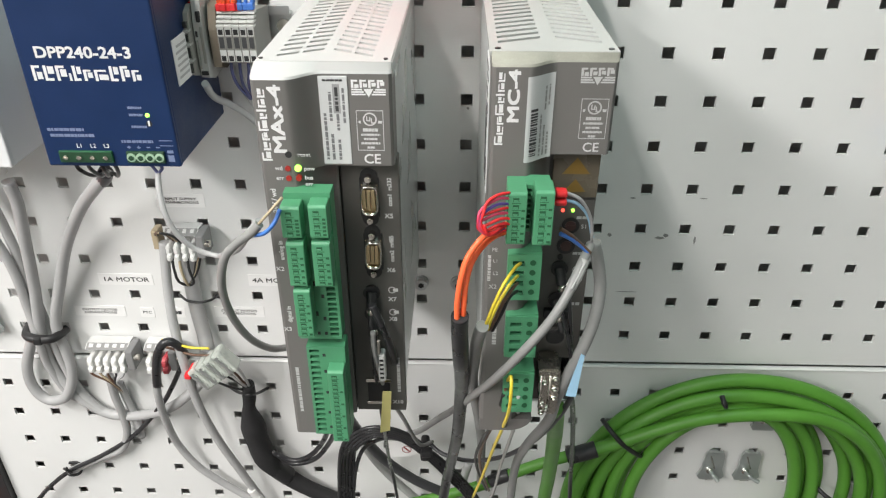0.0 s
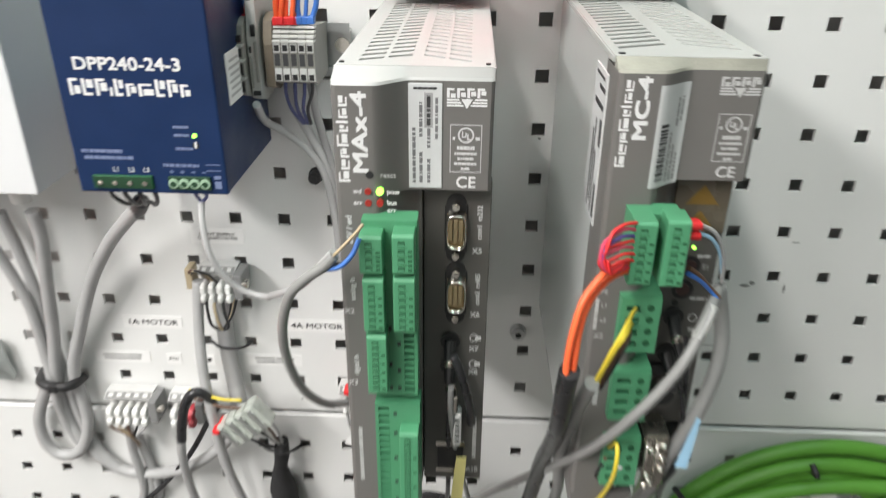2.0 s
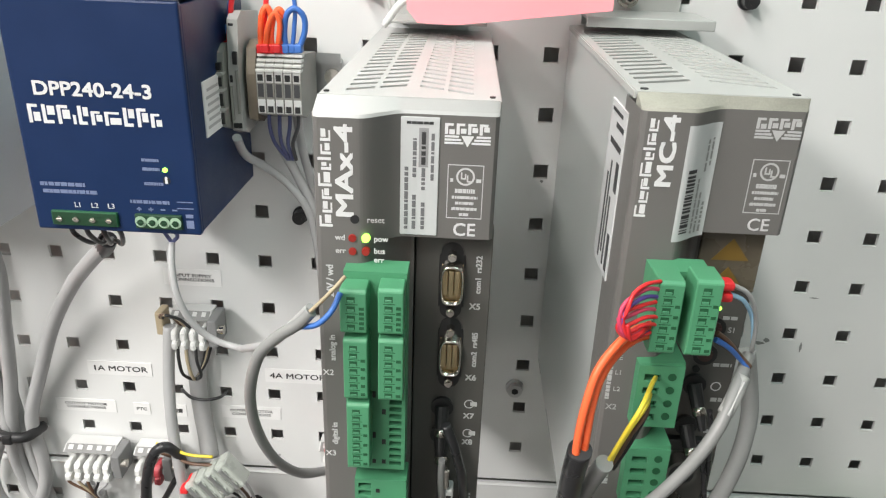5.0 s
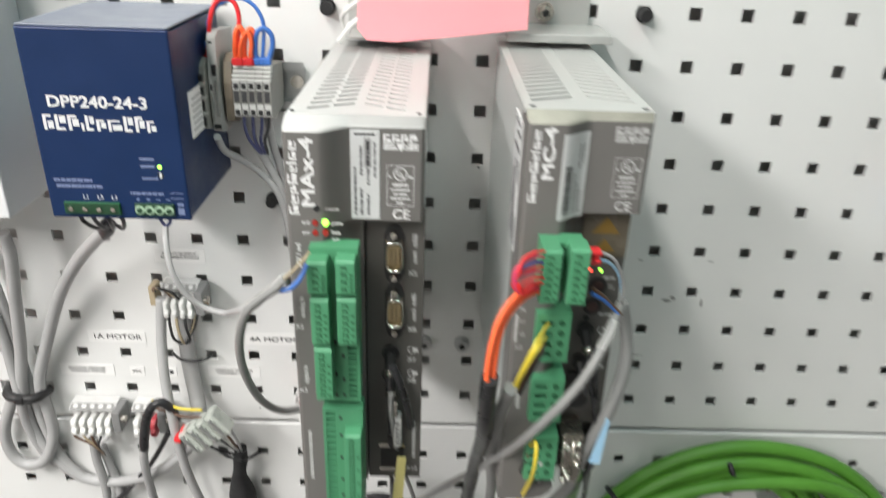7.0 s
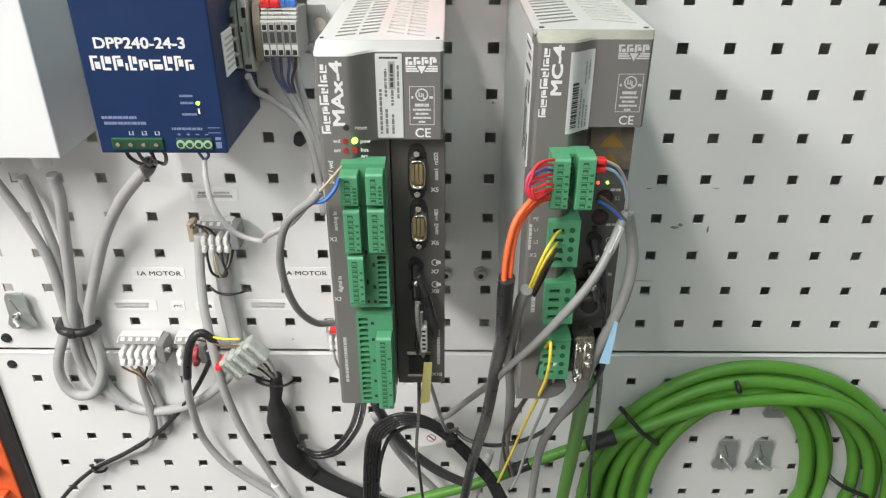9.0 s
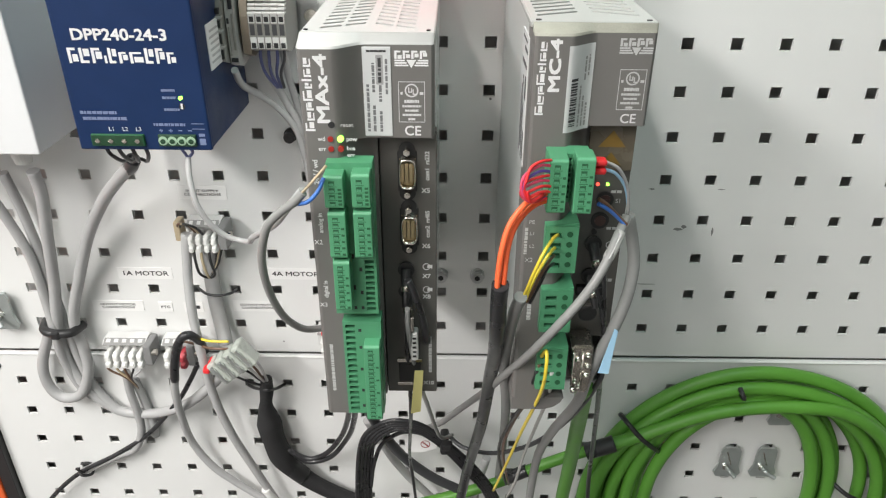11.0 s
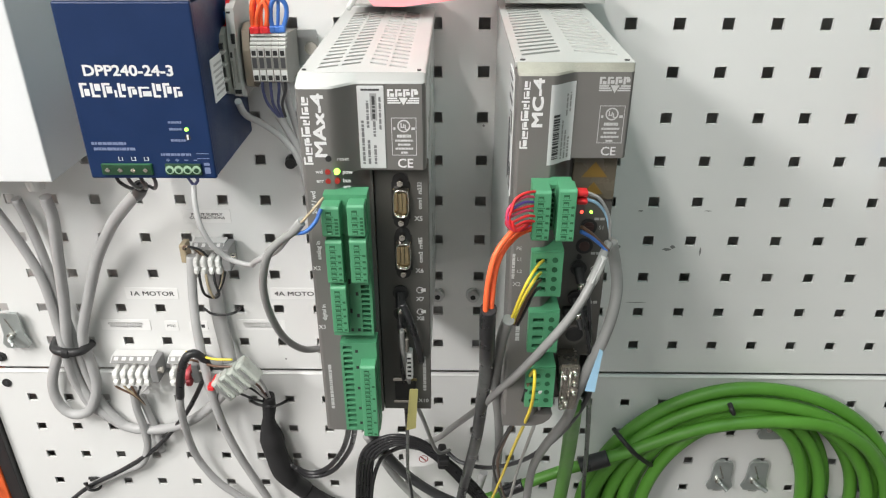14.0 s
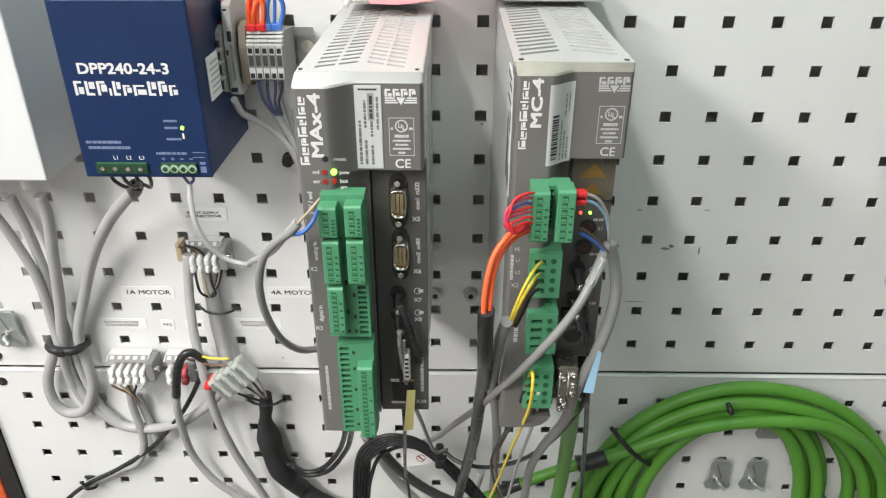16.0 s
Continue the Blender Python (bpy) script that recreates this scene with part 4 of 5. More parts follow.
part("lid", bm, CAB_WHITE, enc, "smooth white lid")
for x, y in ((-366, -40), (-410, -34)):
    bm = bmesh.new()
    rod(bm, (x, y, 1497.2), (x, y, 1488), 10, 9, n=20)
    rod(bm, (x, y, 1488), (x, y, 1479), 8, 6.4, n=20)
    part("cable_gland", bm, WHITE_PLASTIC, enc, "white plastic cable gland")

# -- rail and rail terminals --
rail = thing("mounting_rail", -150, 0, 1567, "short zinc-plated slotted mounting rail", "rail")
bm = bmesh.new()
perforated(bm, (-200, -131, [(-140, -134)]), (1572, 1595, [(1581, 1587)]), 1.2, lambda u, v, d: Vector((u, -2 - d, v)))
box(bm, -200, -131, -9, -1.5, 1595, 1596.4)
box(bm, -200, -131, -9, -1.5, 1570.6, 1572)
box(bm, -200, -131, -9.6, -8.4, 1595, 1601)
box(bm, -200, -131, -9.6, -8.4, 1566, 1572)
part("rail_profile", bm, ZINC, rail)
bm = bmesh.new()
rod(bm, (-137, -7, 1586), (-137, -2, 1586), 5, n=24)
box(bm, -141, -133, -7.3, -6.6, 1585.4, 1586.6)
part("rail_screw", bm, CHROME, rail, "pan-head steel screw")


def rail_terminal(x, w, y0, z0, z1, mat, label, cage=True):
    """One feed-through terminal: stepped body, marker strip, wire entries above and below."""
    t = thing("rail_terminal", x + w / 2, -8, z0, label, "terminal", "terminals on the rail")
    bm = bmesh.new()
    zm = (z0 + z1) / 2
    prism(bm, [(-10, z0 + 3), (y0 + 8, z0), (y0 - 3.6, z0 + 4), (y0 - 3.8, zm - 7), (y0 - 4, zm - 5), (y0 - 4, zm + 6), (y0 - 3, zm + 10), (y0, z1 - 4), (y0 + 8, z1), (-10, z1 - 3)], x, x + w - 0.4, "x")
    part("body", bm, mat, t)
    if cage:
        bm = bmesh.new()
        for z in (z0 + 7, zm + 6.5):
            box(bm, x + 0.9, x + w - 1.3, y0 - 4.5, y0 + 2, z - 1.8, z + 1.8)
        part("wire_entry", bm, BLACK, t)
        # dark block on the face paints in the shaded slot
        bm = bmesh.new()
        box(bm, x + 0.7, x + w - 1.2, y0 - 4.25, y0 - 2, zm - 4.5, zm + 3)
        part("test_slot", bm, CABLE_DARK, t, "dark block painted in as the slot between the entries")
        bm = bmesh.new()
        box(bm, x + 0.2, x + w - 0.6, y0 - 4.1, y0 - 2, zm + 3.6, zm + 9.4, bevel=0.2)
        box(bm, x + 0.2, x + w - 0.6, y0 - 4.1, y0 - 2, z0 + 4.4, z0 + 12.6, bevel=0.2)
        part("entry_frame", bm, STRIP_WHITE, t, "near-white frames round the wire entries")
        bm = bmesh.new()
        for k in range(4):
            box(bm, x, x + w - 0.25, y0 - 4.6 + k * 1.9, y0 + 2 + k * 1.9, z1 - 8.8 + k * 2.6, z1 - 7.3 + k * 2.6, bevel=0.2)
        part("marker", bm, WHITE_PLASTIC, t)
    return t


first = rail_terminal(-172, 5.2, -50, 1568, 1605, RAIL_GREY, "narrow light grey rail terminal with dark wire entries")
for i in range(1, 5):
    copy_thing(first, Matrix.Translation(first.location + Vector((0.0052 * i, 0, 0))))
rail_terminal(-178.5, 5.8, -47, 1564, 1612, TAN_DARK, "taller brown rail terminal", False)
t = rail_terminal(-187, 6.4, -52, 1558, 1628, BEIGE_PLASTIC, "tall beige rail terminal beside the power supply", False)
# black blocks on the face stand in for the shade of notches
for notch in ((-186.4, -183.4, -52.5, -45, 1619, 1622), (-186.2, -181.4, -56.6, -53, 1563.5, 1566.5), (-184.2, -181.6, -56.6, -54, 1600, 1607), (-186.4, -184.8, -56.5, -54, 1590, 1594)):
    solid("notch", BLACK, t, notch, bevel=0.3, label="black block set in place of a shaded notch")
for rib in ((-186.6, -185.2, -57.4, -50, 1568, 1588), (-183, -181.2, -57.2, -50, 1572, 1597)):
    solid("latch", RAIL_GREY, t, rib, label="narrow latch rib")
t = rail_terminal(-193, 5.5, -60, 1562, 1611, RAIL_GREY, "grey end clamp on the rail", False)
# black blocks paint shade where the clamp is hollowed
for z0, z1 in ((1567.5, 1574), (1578, 1585), (1589, 1594), (1598, 1602)):
    solid("clamp_recess", BLACK, t, (-192.4, -188.6, -64.6, -60, z0, z1), bevel=0.3)
for z in (1576, 1587, 1596):
    solid("clamp_rib", BEIGE_PLASTIC, t, (-193, -187.8, -65.6, -58, z - 0.8, z + 0.8), bevel=0.3, label="pale rib of the clamp")
for pts, m, s, r in (
    ([(-170.1, -46, 1607.5), (-169.7, -47, 1617.2), (-168.1, -48, 1626.7), (-165.0, -48, 1631.0), (-163.1, -47, 1625.4), (-164.6, -46, 1615.5), (-166.2, -46, 1607.6)], ORANGE, "orange", 1.7),
    ([(-164.0, -46, 1607.7), (-163.6, -47, 1616.4), (-161.5, -48, 1625.6), (-158.1, -48, 1629.9), (-155.7, -47, 1625.0), (-156.7, -46, 1615.8), (-158.6, -46, 1607.9)], ORANGE, "orange", 1.7),
    ([(-167.1, -48, 1608.0), (-164.9, -50, 1619.6), (-160.0, -51, 1628.2), (-157.7, -50, 1622.0), (-160.3, -48, 1608.2)], ORANGE, "orange", 1.5),
    ([(-189.7, -44, 1608.4), (-187.4, -45, 1621.3), (-184.6, -46, 1635.3), (-180.3, -46, 1645.6), (-174.6, -46, 1648.4), (-168.4, -46, 1646.7), (-165.7, -46, 1639.5), (-166.3, -46, 1629.3), (-168.8, -46, 1617.0), (-168.6, -45, 1607.3)], RED, "red", 1.5),
    ([(-156.0, -46, 1608.1), (-156.1, -47, 1617.7), (-154.0, -48, 1627.3), (-149.2, -48, 1630.6), (-144.7, -47, 1626.2), (-144.8, -46, 1618.1), (-148.5, -46, 1608.4)], BLUE, "blue", 1.7),
    ([(-152.6, -45, 1608.0), (-150.9, -46, 1617.8), (-149.7, -46, 1630.0), (-150.7, -46, 1637.4), (-155.6, -46, 1645.2), (-164.1, -46, 1648.9), (-175.0, -45, 1646.3), (-181.9, -44, 1641.3), (-187.4, -42, 1632.0), (-189.8, -40, 1616.9)], BLUE, "blue", 1.3),
):
    t = thing("jumper_wire", *pts[0], s + " wire arching over the rail terminals", "wire", "wires at the rail terminals")
    bm = bmesh.new()
    tube(bm, pts, r, n=10)
    part("insulation", bm, m, t)
    for x, y, z in (pts[0], pts[-1]):
        bm = bmesh.new()
        box(bm, x - 2.2, x + 2.2, y - 3, y + 3, z - 2, z + 3, bevel=0.8)
        part("ferrule", bm, BLUE if m is BLUE else RED, t, "plastic wire ferrule")


# -- lever terminal blocks on the panel --
def lever_terminals(x0, z0, n, label, red=(), y=-30, w=7.5):
    """A row of white lever terminals on a grey strip with a steel end clamp."""
    t = thing("terminal_strip", x0 + n * w / 2, -2, z0 - 12, label, "terminal block", "terminal strips on the panel")
    bm = bmesh.new()
    prism(bm, [(-2, z0 - 6), (-12.5, z0 - 6), (-12.5, z0 + 7.5), (-18, z0 + 9), (-19, z0 + 10.5), (-13, z0 + 14), (-2, z0 + 14)], x0 - 2, x0 + n * w + 1, "x")
    part("strip", bm, STRIP_WHITE, t)
    bm = bmesh.new()
    prism(bm, [(-19.6, z0 + 10.7), (-13.2, z0 + 14.4), (-12.6, z0 + 14), (-18.6, z0 + 10)], x0 - 1, x0 + n * w, "x")
    part("marker_strip", bm, CABLE_MID, t, "grey marker strip")
    for i in range(n):
        x = x0 + i * w
        m = DULL_RED if i in red else WHITE_PLASTIC
        bm = bmesh.new()
        prism(bm, [(-12, z0 + 5), (y + 6, z0 + 5.5), (y + 2.5, z0 + 3), (y + 2, z0 - 3), (y + 6, z0 - 5), (-12, z0 - 5)], x + 1.5, x + w - 1.5, "x")
        prism(bm, [(-12, z0 - 2), (y + 3, z0 - 2.4), (y, z0 - 4.4), (y, z0 - 8.5), (y + 4, z0 - 11), (-12, z0 - 9)], x + 2.1, x + w - 0.9, "x")
        bmesh.ops.bevel(bm, geom=list(bm.edges), offset=0.7, segments=2, affect="EDGES")
        lever = part("lever_terminal", bm, m, t)
        bm = bmesh.new()
        box(bm, x + w - 1.2, x + w + 0.3, y + 7, -14, z0 - 4, z0 + 1)
        part("gap_web", bm, PRINT_GREY, lever)
        bm = bmesh.new()
        prism(bm, [(-17.6, z0 + 12.3), (-14.4, z0 + 14.2), (-14.2, z0 + 13.8), (-17.2, z0 + 11.9)], x + 1.2, x + w - 2.4, "x")
        part("marker_tag", bm, STRIP_WHITE, lever)
    bm = bmesh.new()
    box(bm, x0 + n * w + 1, x0 + n * w + 8, -26, -4, z0 - 8, z0 + 13.5, bevel=1.0)
    clamp = part("end_clamp", bm, material("grey_clamp", (0.2, 0.2, 0.2), 0.5), t, "grey end clamp")
    bm = bmesh.new()
    rod(bm, (x0 + n * w + 8, -22, z0 + 5), (x0 + n * w + 12, -22, z0 + 5), 3.2, n=14)
    part("clamp_screw", bm, CHROME, clamp)
    return t


lever_terminals(-353.5, 1277, 5, "white lever terminal strip with grey markers and brown wires")
lever_terminals(-298, 1277, 3, "white and red lever terminal strip beside a black sleeve", (2,))
lever_terminals(-255, 1402, 4, "white lever terminal strip with bare wire ends", (), -30, 6.6)
side_strip = lever_terminals(-151, 1291, 4, "white lever terminal strip with a red cap beside the drive", (), -24, 6)
solid("red_cap", RED, side_strip, (-148, -130, -22, -10, 1302, 1306), bevel=0.8, label="red cap over the upper wire entries")
for i in range(3):
    t = thing("strip_wire", -145 + i * 5, -22, 1250, "thin grey wire hanging from the terminal strip", "wire", "wires of the terminal strips")
    bm = bmesh.new()
    tube(bm, [(-146 + i * 5, -20, 1284), (-145 + i * 5, -21, 1272), (-142 + i * 4, -17, 1258), (-137 + i * 3, -12, 1246)], 1.2, n=8)
    part("insulation", bm, (CABLE_GREY, CABLE_DARK, CABLE_GREY)[i], t)
t = thing("paper_scrap", -143, -24, 1250, "small scrap of white paper on a thin wire", "paper")
bm = bmesh.new()
prism(bm, [(-149, 1253), (-140, 1250), (-135, 1256), (-138, 1263), (-146, 1260)], -25, -24.4, "y")
part("paper", bm, PAPER, t)
for i, (x, z) in enumerate(((-352, 1272), (-344, 1272), (-337, 1272), (-329, 1272), (-322, 1272))):
    m = (BROWN, TAN_PLASTIC, BROWN, BLACK, CABLE_GREY)[i]
    t = thing("strip_wire", x, -28, z, "thin wire from the lever terminals to the grey cable", "wire", "wires of the terminal strips")
    bm = bmesh.new()
    tube(bm, [(x, -24, z), (x + 1, -26, z - 8), (-338 + i * 2, -25, z - 18), (-334 + i, -20, z - 30), (-331, -17, z - 38)], 1.1, n=8)
    part("insulation", bm, m, t)
for i, (x, z) in enumerate(((-250, 1394), (-244, 1394), (-237, 1394))):
    t = thing("strip_wire", x, -28, z, "thin wire loop below the upper terminal strip", "wire", "wires of the terminal strips")
    bm = bmesh.new()
    tube(bm, [(x, -26, z), (x + 1, -29, z - 10), (x + 3, -29, z - 22), (-240, -24, z - 28), (-236 + i, -18, z - 18), (-234 + i * 2, -12, z - 4)], 1.2, n=8)
    part("insulation", bm, (BLACK, TAN_PLASTIC, BLACK)[i], t)
t = thing("tan_connector", -262, -4, 1392, "tan wire splice beside the upper terminal strip", "connector")
bm = bmesh.new()
box(bm, -265, -259.5, -24, -10, 1401, 1419, bevel=1.2)
part("shell", bm, TAN_PLASTIC, t)
for i in range(3):
    bm = bmesh.new()
    tube(bm, [(-262 + i, -22, 1414), (-258 + i, -28, 1420), (-252 + i * 3, -26, 1418 - i), (-248 + i * 3, -20, 1408 - i)], 1.1, n=8)
    part("splice_wire", bm, (BROWN, TAN_PLASTIC, BLACK)[i], t)
for x, z, m in ((-276, 1306, YELLOW), (-276, 1298, BROWN)):
    t = thing("strip_wire", x, -24, z, "wire entering the translucent connector strip", "wire", "wires of the terminal strips")
    bm = bmesh.new()
    tube(bm, [(x, -26, z), (-262, -32, z + 1), (-246, -38, z + 1), (-228, -40, z + 2)], 1.2, n=8)
    part("insulation", bm, m, t)
# translucent screw connector strip, lying askew
t = thing("connector_strip", -222, -34, 1285, "translucent white screw connector strip hanging askew", "connector strip")
tilt = Matrix.Translation((-222, -40, 1290)) @ Matrix.Rotation(radians(-38), 4, "Y")
for i in range(4):
    bm = bmesh.new()
    box(bm, -26 + i * 10.4, -16.4 + i * 10.4, -8, 8, -13, 13, bevel=2.2)
    rod(bm, (-21.5 + i * 10.4, -9.4, 6), (-21.5 + i * 10.4, -7, 6), 2.7, n=14)
    rod(bm, (-21.5 + i * 10.4, -9.4, -6), (-21.5 + i * 10.4, -7, -6), 2.7, n=14)
    bmesh.ops.transform(bm, matrix=tilt, verts=bm.verts)
    seg = part("segment", bm, CLEAR_BLOCK, t)
    bm = bmesh.new()
    rod(bm, (-21.5 + i * 10.4, -9, 10), (-21.5 + i * 10.4, -9, -10), 1.7, n=10)
    bmesh.ops.transform(bm, matrix=tilt, verts=bm.verts)
    part("insert", bm, ZINC, seg, "metal insert seen through the plastic")
for x, z in ((-252, 1276), (-246, 1284)):
    bm = bmesh.new()
    box(bm, x - 3, x + 3, -44, -34, z - 2, z + 3, bevel=1.0)
    part("ferrule", bm, RED, t, "red wire ferrule")


# -- labels stuck on the panel --
def panel_label(x0, x1, z0, z1, text="", size=6.5, rows=0):
    t = thing("panel_label", (x0 + x1) / 2, 0, z0, ("white printed label reading " + text.replace("\n", " ").lower()) if text else "small white label with fine black print", "label", "labels on the panel")
    bm = bmesh.new()
    box(bm, x0, x1, -0.5, 0, z0, z1)
    part("paper", bm, PAPER, t)
    if text:
        lettering("writing", text, size, on_front((x0 + x1) / 2, -0.6, (z0 + z1) / 2 - size * 0.35 + (size * 0.5 if "\n" in text else 0)), PRINT_BLACK, t, align="CENTER", stretch=1.3, weight=size * 0.025)
    h = (z1 - z0) / (2 * rows + 1) if rows else 0
    for i in range(rows):
        q = 4 + 3 * (i % 2) if x1 - x0 > 20 else 3
        print_bars("writing", -0.5, text_row(x0 + q, x1 - q, z1 - (2 * i + 2) * h, z1 - (2 * i + 1) * h, 60 + i, 0.25, 1.5), PRINT_BLACK, t)


panel_label(-334, -284, 1349, 1361, "1A MOTOR")
panel_label(-196, -146, 1350, 1362, "4A MOTOR")
panel_label(-365, -317, 1313.5, 1325, "OUTPUT MOTOR\nCONNECTIONS", 3.3)
panel_label(-303, -290, 1313, 1324, "PTC", 3.7)
panel_label(-279, -261, 1313, 1324, rows=1)
panel_label(-232.5, -186, 1314.5, 1326, "OUTPUT MOTOR\nCONNECTIONS", 3.3)
panel_label(-265, -223, 1430, 1443, "INPUT SUPPLY\nCONNECTIONS", 3.4)

# chips and scratches in the paint
for x0, x1, z0, z1 in ((165, 174, 1404, 1407), (172, 177, 1406, 1410), (199, 201, 1399, 1408), (139, 144, 1443, 1444.5), (197, 204, 1443.5, 1444.5), (138, 158, 1348.6, 1349.4), (-190, -188, 1279, 1281), (0, 2.4, 1520, 1522.4), (124, 128, 1406, 1410)):
    t = thing("paint_chip", (x0 + x1) / 2, 0, z0, "small dark chip in the panel paint", "paint chip", "chips in the panel paint")
    bm = bmesh.new()
    prism(bm, [(x0, (z0 + z1) / 2), (x0 + 0.3 * (x1 - x0), z1), (x1 - 0.2 * (x1 - x0), z1 - 0.2 * (z1 - z0)), (x1, z0 + 0.4 * (z1 - z0)), (x0 + 0.5 * (x1 - x0), z0)], -0.25, 0.1, "y")
    part("chip", bm, CABLE_MID, t)


# -- zinc hooks --
def hook(x, z, w=22, pin=True, prong=1):
    t = thing("panel_hook", x, 0, z - 48, "zinc-plated steel tool hook clipped into the panel", "hook", "hooks on the panel")
    bm = bmesh.new()
    prism(bm, [(x - w / 2 + 3, z - 2), (x + w / 2 - 3, z - 2), (x + w / 2 - 1, z - 6), (x + w / 2 - 0.5, z - 26), (x + w / 2 + 3, z - 36), (x + w / 2, z - 41), (x - w / 2, z - 41), (x - w / 2 - 3, z - 36), (x - w / 2 + 0.5, z - 26), (x - w / 2 + 1, z - 6)], -9, -6.5, "y")
    box(bm, x - 4, x + 4, -8.5, 0, z - 7, z - 5, bevel=0.4)
    part("back_plate", bm, HOOK_ZINC, t)
    if pin:
        bm = bmesh.new()
        tube(bm, [(x - 2, -9, z - 28), (x - 1, -16, z - 27), (x + 2 * prong, -18, z - 30), (x + 4 * prong, -20, z - 32)], 2.2, n=10)
        part("prong", bm, HOOK_ZINC, t)
    bm = bmesh.new()
    rod(bm, (x - 3, -11, z - 27), (x - 3, -8.5, z - 27), 3.4, n=14)
    part("rivet", bm, CHROME, t)
    bm = bmesh.new()
    prism(bm, [(x - 5, z - 7), (x - 3.6, z - 7), (x + 3, z - 25), (x + 1.6, z - 25)], -9.3, -8.8, "y")
    part("pressed_rib", bm, CHROME, t)


hook(263, 1160, 22, True, 1)
hook(300, 1160, 22, True, 2.2)
hook(303, 1231, 20, False)
hook(-448, 1338, 21, True, 1)

# -- tags, ties, cards --
card = thing("pink_card", -31, -60, 1628, "bright pink paper card above the drives", "card")
bm = bmesh.new()
prism(bm, [(-86, 1700), (-86, 1634), (-80, 1627), (-60, 1626.5), (24, 1637), (24, 1700)], -60.6, -60, "y")
bmesh.ops.transform(bm, matrix=Matrix.Translation((0, -60, 1628)) @ Matrix.Rotation(radians(-8), 4, "X") @ Matrix.Translation((0, 60, -1628)), verts=bm.verts)
part("paper", bm, PINK_CARD, card)
film = thing("clear_tape", -92, -50, 1626, "crumpled clear tape at the edge of the pink card", "tape")
bm = bmesh.new()
tube(bm, [(-84, -56, 1640), (-90, -58, 1636), (-96, -54, 1628), (-99, -52, 1624)], 2.2, n=5, steps=2)
tube(bm, [(-84, -56, 1652), (-92, -56, 1646), (-97, -52, 1640), (-95, -50, 1630)], 1.6, n=4, steps=2)
part("strand", bm, WHITE_PLASTIC, film)
tag = thing("paper_tag", -51.2, -58, 1197.4, "white folded paper tag with a round stamp", "tag")
bm = bmesh.new()
prism(bm, [(-70, 1194), (-51, 1196), (-40, 1200), (-41, 1211), (-56, 1216), (-71, 1216)], -58, -57.2, "y")
part("paper", bm, PAPER, tag)
bm = bmesh.new()
ring(bm, -51.2, -58.1, 1205.4, 4.6, 0.8)
prism(bm, [(-54.6, 1207.8000000000002), (-53.6, 1208.8000000000002), (-47.800000000000004, 1203.0), (-48.800000000000004, 1202.0)], -58.3, -58, "y")
part("stamp", bm, material("red_ink", (0.3, 0.07, 0.07), 0.6), tag, "round red stamp")
tag = thing("yellow_tag", -48, -203, 1372, "pale yellow tag hanging from the servo drive", "tag")
bm = bmesh.new()
prism(bm, [(-51.5, 1409), (-46, 1409), (-48, 1376), (-54.5, 1374)], -207, -206.4, "y")
part("paper", bm, material("pale_yellow_card", (0.55, 0.5, 0.2), 0.5, vary=0.05), tag)
tag = thing("blue_card", 65, -217, 1416, "pale blue paper tag on a grey cable", "tag")
bm = bmesh.new()
prism(bm, [(61, 1417), (67.4, 1416.4), (69.6, 1448), (67.4, 1449.6)], -217, -216.4, "y")
part("paper", bm, BLUE_CARD, tag)
tie = thing("cable_tie", -33, -70, 1214, "black cable tie round the patch leads", "cable tie")
bm = bmesh.new()
box(bm, -37, -29, -82, -62, 1214, 1230, bevel=2.5)
part("band", bm, BLACK, tie)
bm = bmesh.new()
box(bm, -36, -26, -86, -78, 1223, 1230, bevel=1.5)
part("head", bm, BLACK, tie)
tie = thing("cable_tie", -389, -16, 1300, "black cable tie round four grey cables", "cable tie")
bm = bmesh.new()
tube(bm, [(-408, -8, 1307), (-404, -22, 1306.5), (-396, -27, 1306), (-386, -27, 1305), (-378, -23, 1304), (-374, -8, 1303)], 4.2, n=8)
part("band", bm, BLACK, tie)
bm = bmesh.new()
box(bm, -394, -386, -32, -25, 1301, 1309, bevel=1.5)
part("head", bm, BLACK, tie)
tie = thing("cable_tie", -414, -14, 1112, "black cable tie with its tail sticking out", "cable tie")
bm = bmesh.new()
tube(bm, [(-422, -10, 1119), (-415, -17, 1116), (-408, -10, 1112), (-411, -3, 1118), (-421, -5, 1121)], 1.6, n=6)
part("band", bm, BLACK, tie)
bm = bmesh.new()
tube(bm, [(-413, -15, 1118), (-417, -20, 1128), (-411, -24, 1133)], 1.2, n=6)
part("tail", bm, BLACK, tie)
lab = thing("cable_label", 66, -236, 1500, "white wrap-round cable label with small print", "label")
bm = bmesh.new()
tube(bm, [(61.8, -222, 1516.7), (58.2, -227, 1510.8), (54.5, -231, 1505.0)], 3.0, n=14)
part("wrap", bm, BEIGE_PLASTIC, lab)
bm = bmesh.new()
tube(bm, [(61.5, -226, 1517.2), (57.9, -230, 1511.5), (54.6, -234, 1506.5)], 0.5, n=6)
part("writing", bm, PRINT_GREY, lab)

# -- at the sides --
cab = thing("orange_cabinet", -560, 0, 900, "orange-red painted cabinet standing beside the panel", "cabinet")
bm = bmesh.new()
box(bm, -900, -512, -10, 50, 500, 1290, bevel=2)
part("door", bm, ORANGE_PAINT, cab)
for i in range(6):
    bm = bmesh.new()
    box(bm, -640, -522, -22, -10, 1040 + i * 36, 1046 + i * 36, bevel=1.5)
    part("rib", bm, ORANGE_PAINT, cab)
bm = bmesh.new()
box(bm, -511.5, -498, -8, 20, 500, 1264, bevel=0.6)
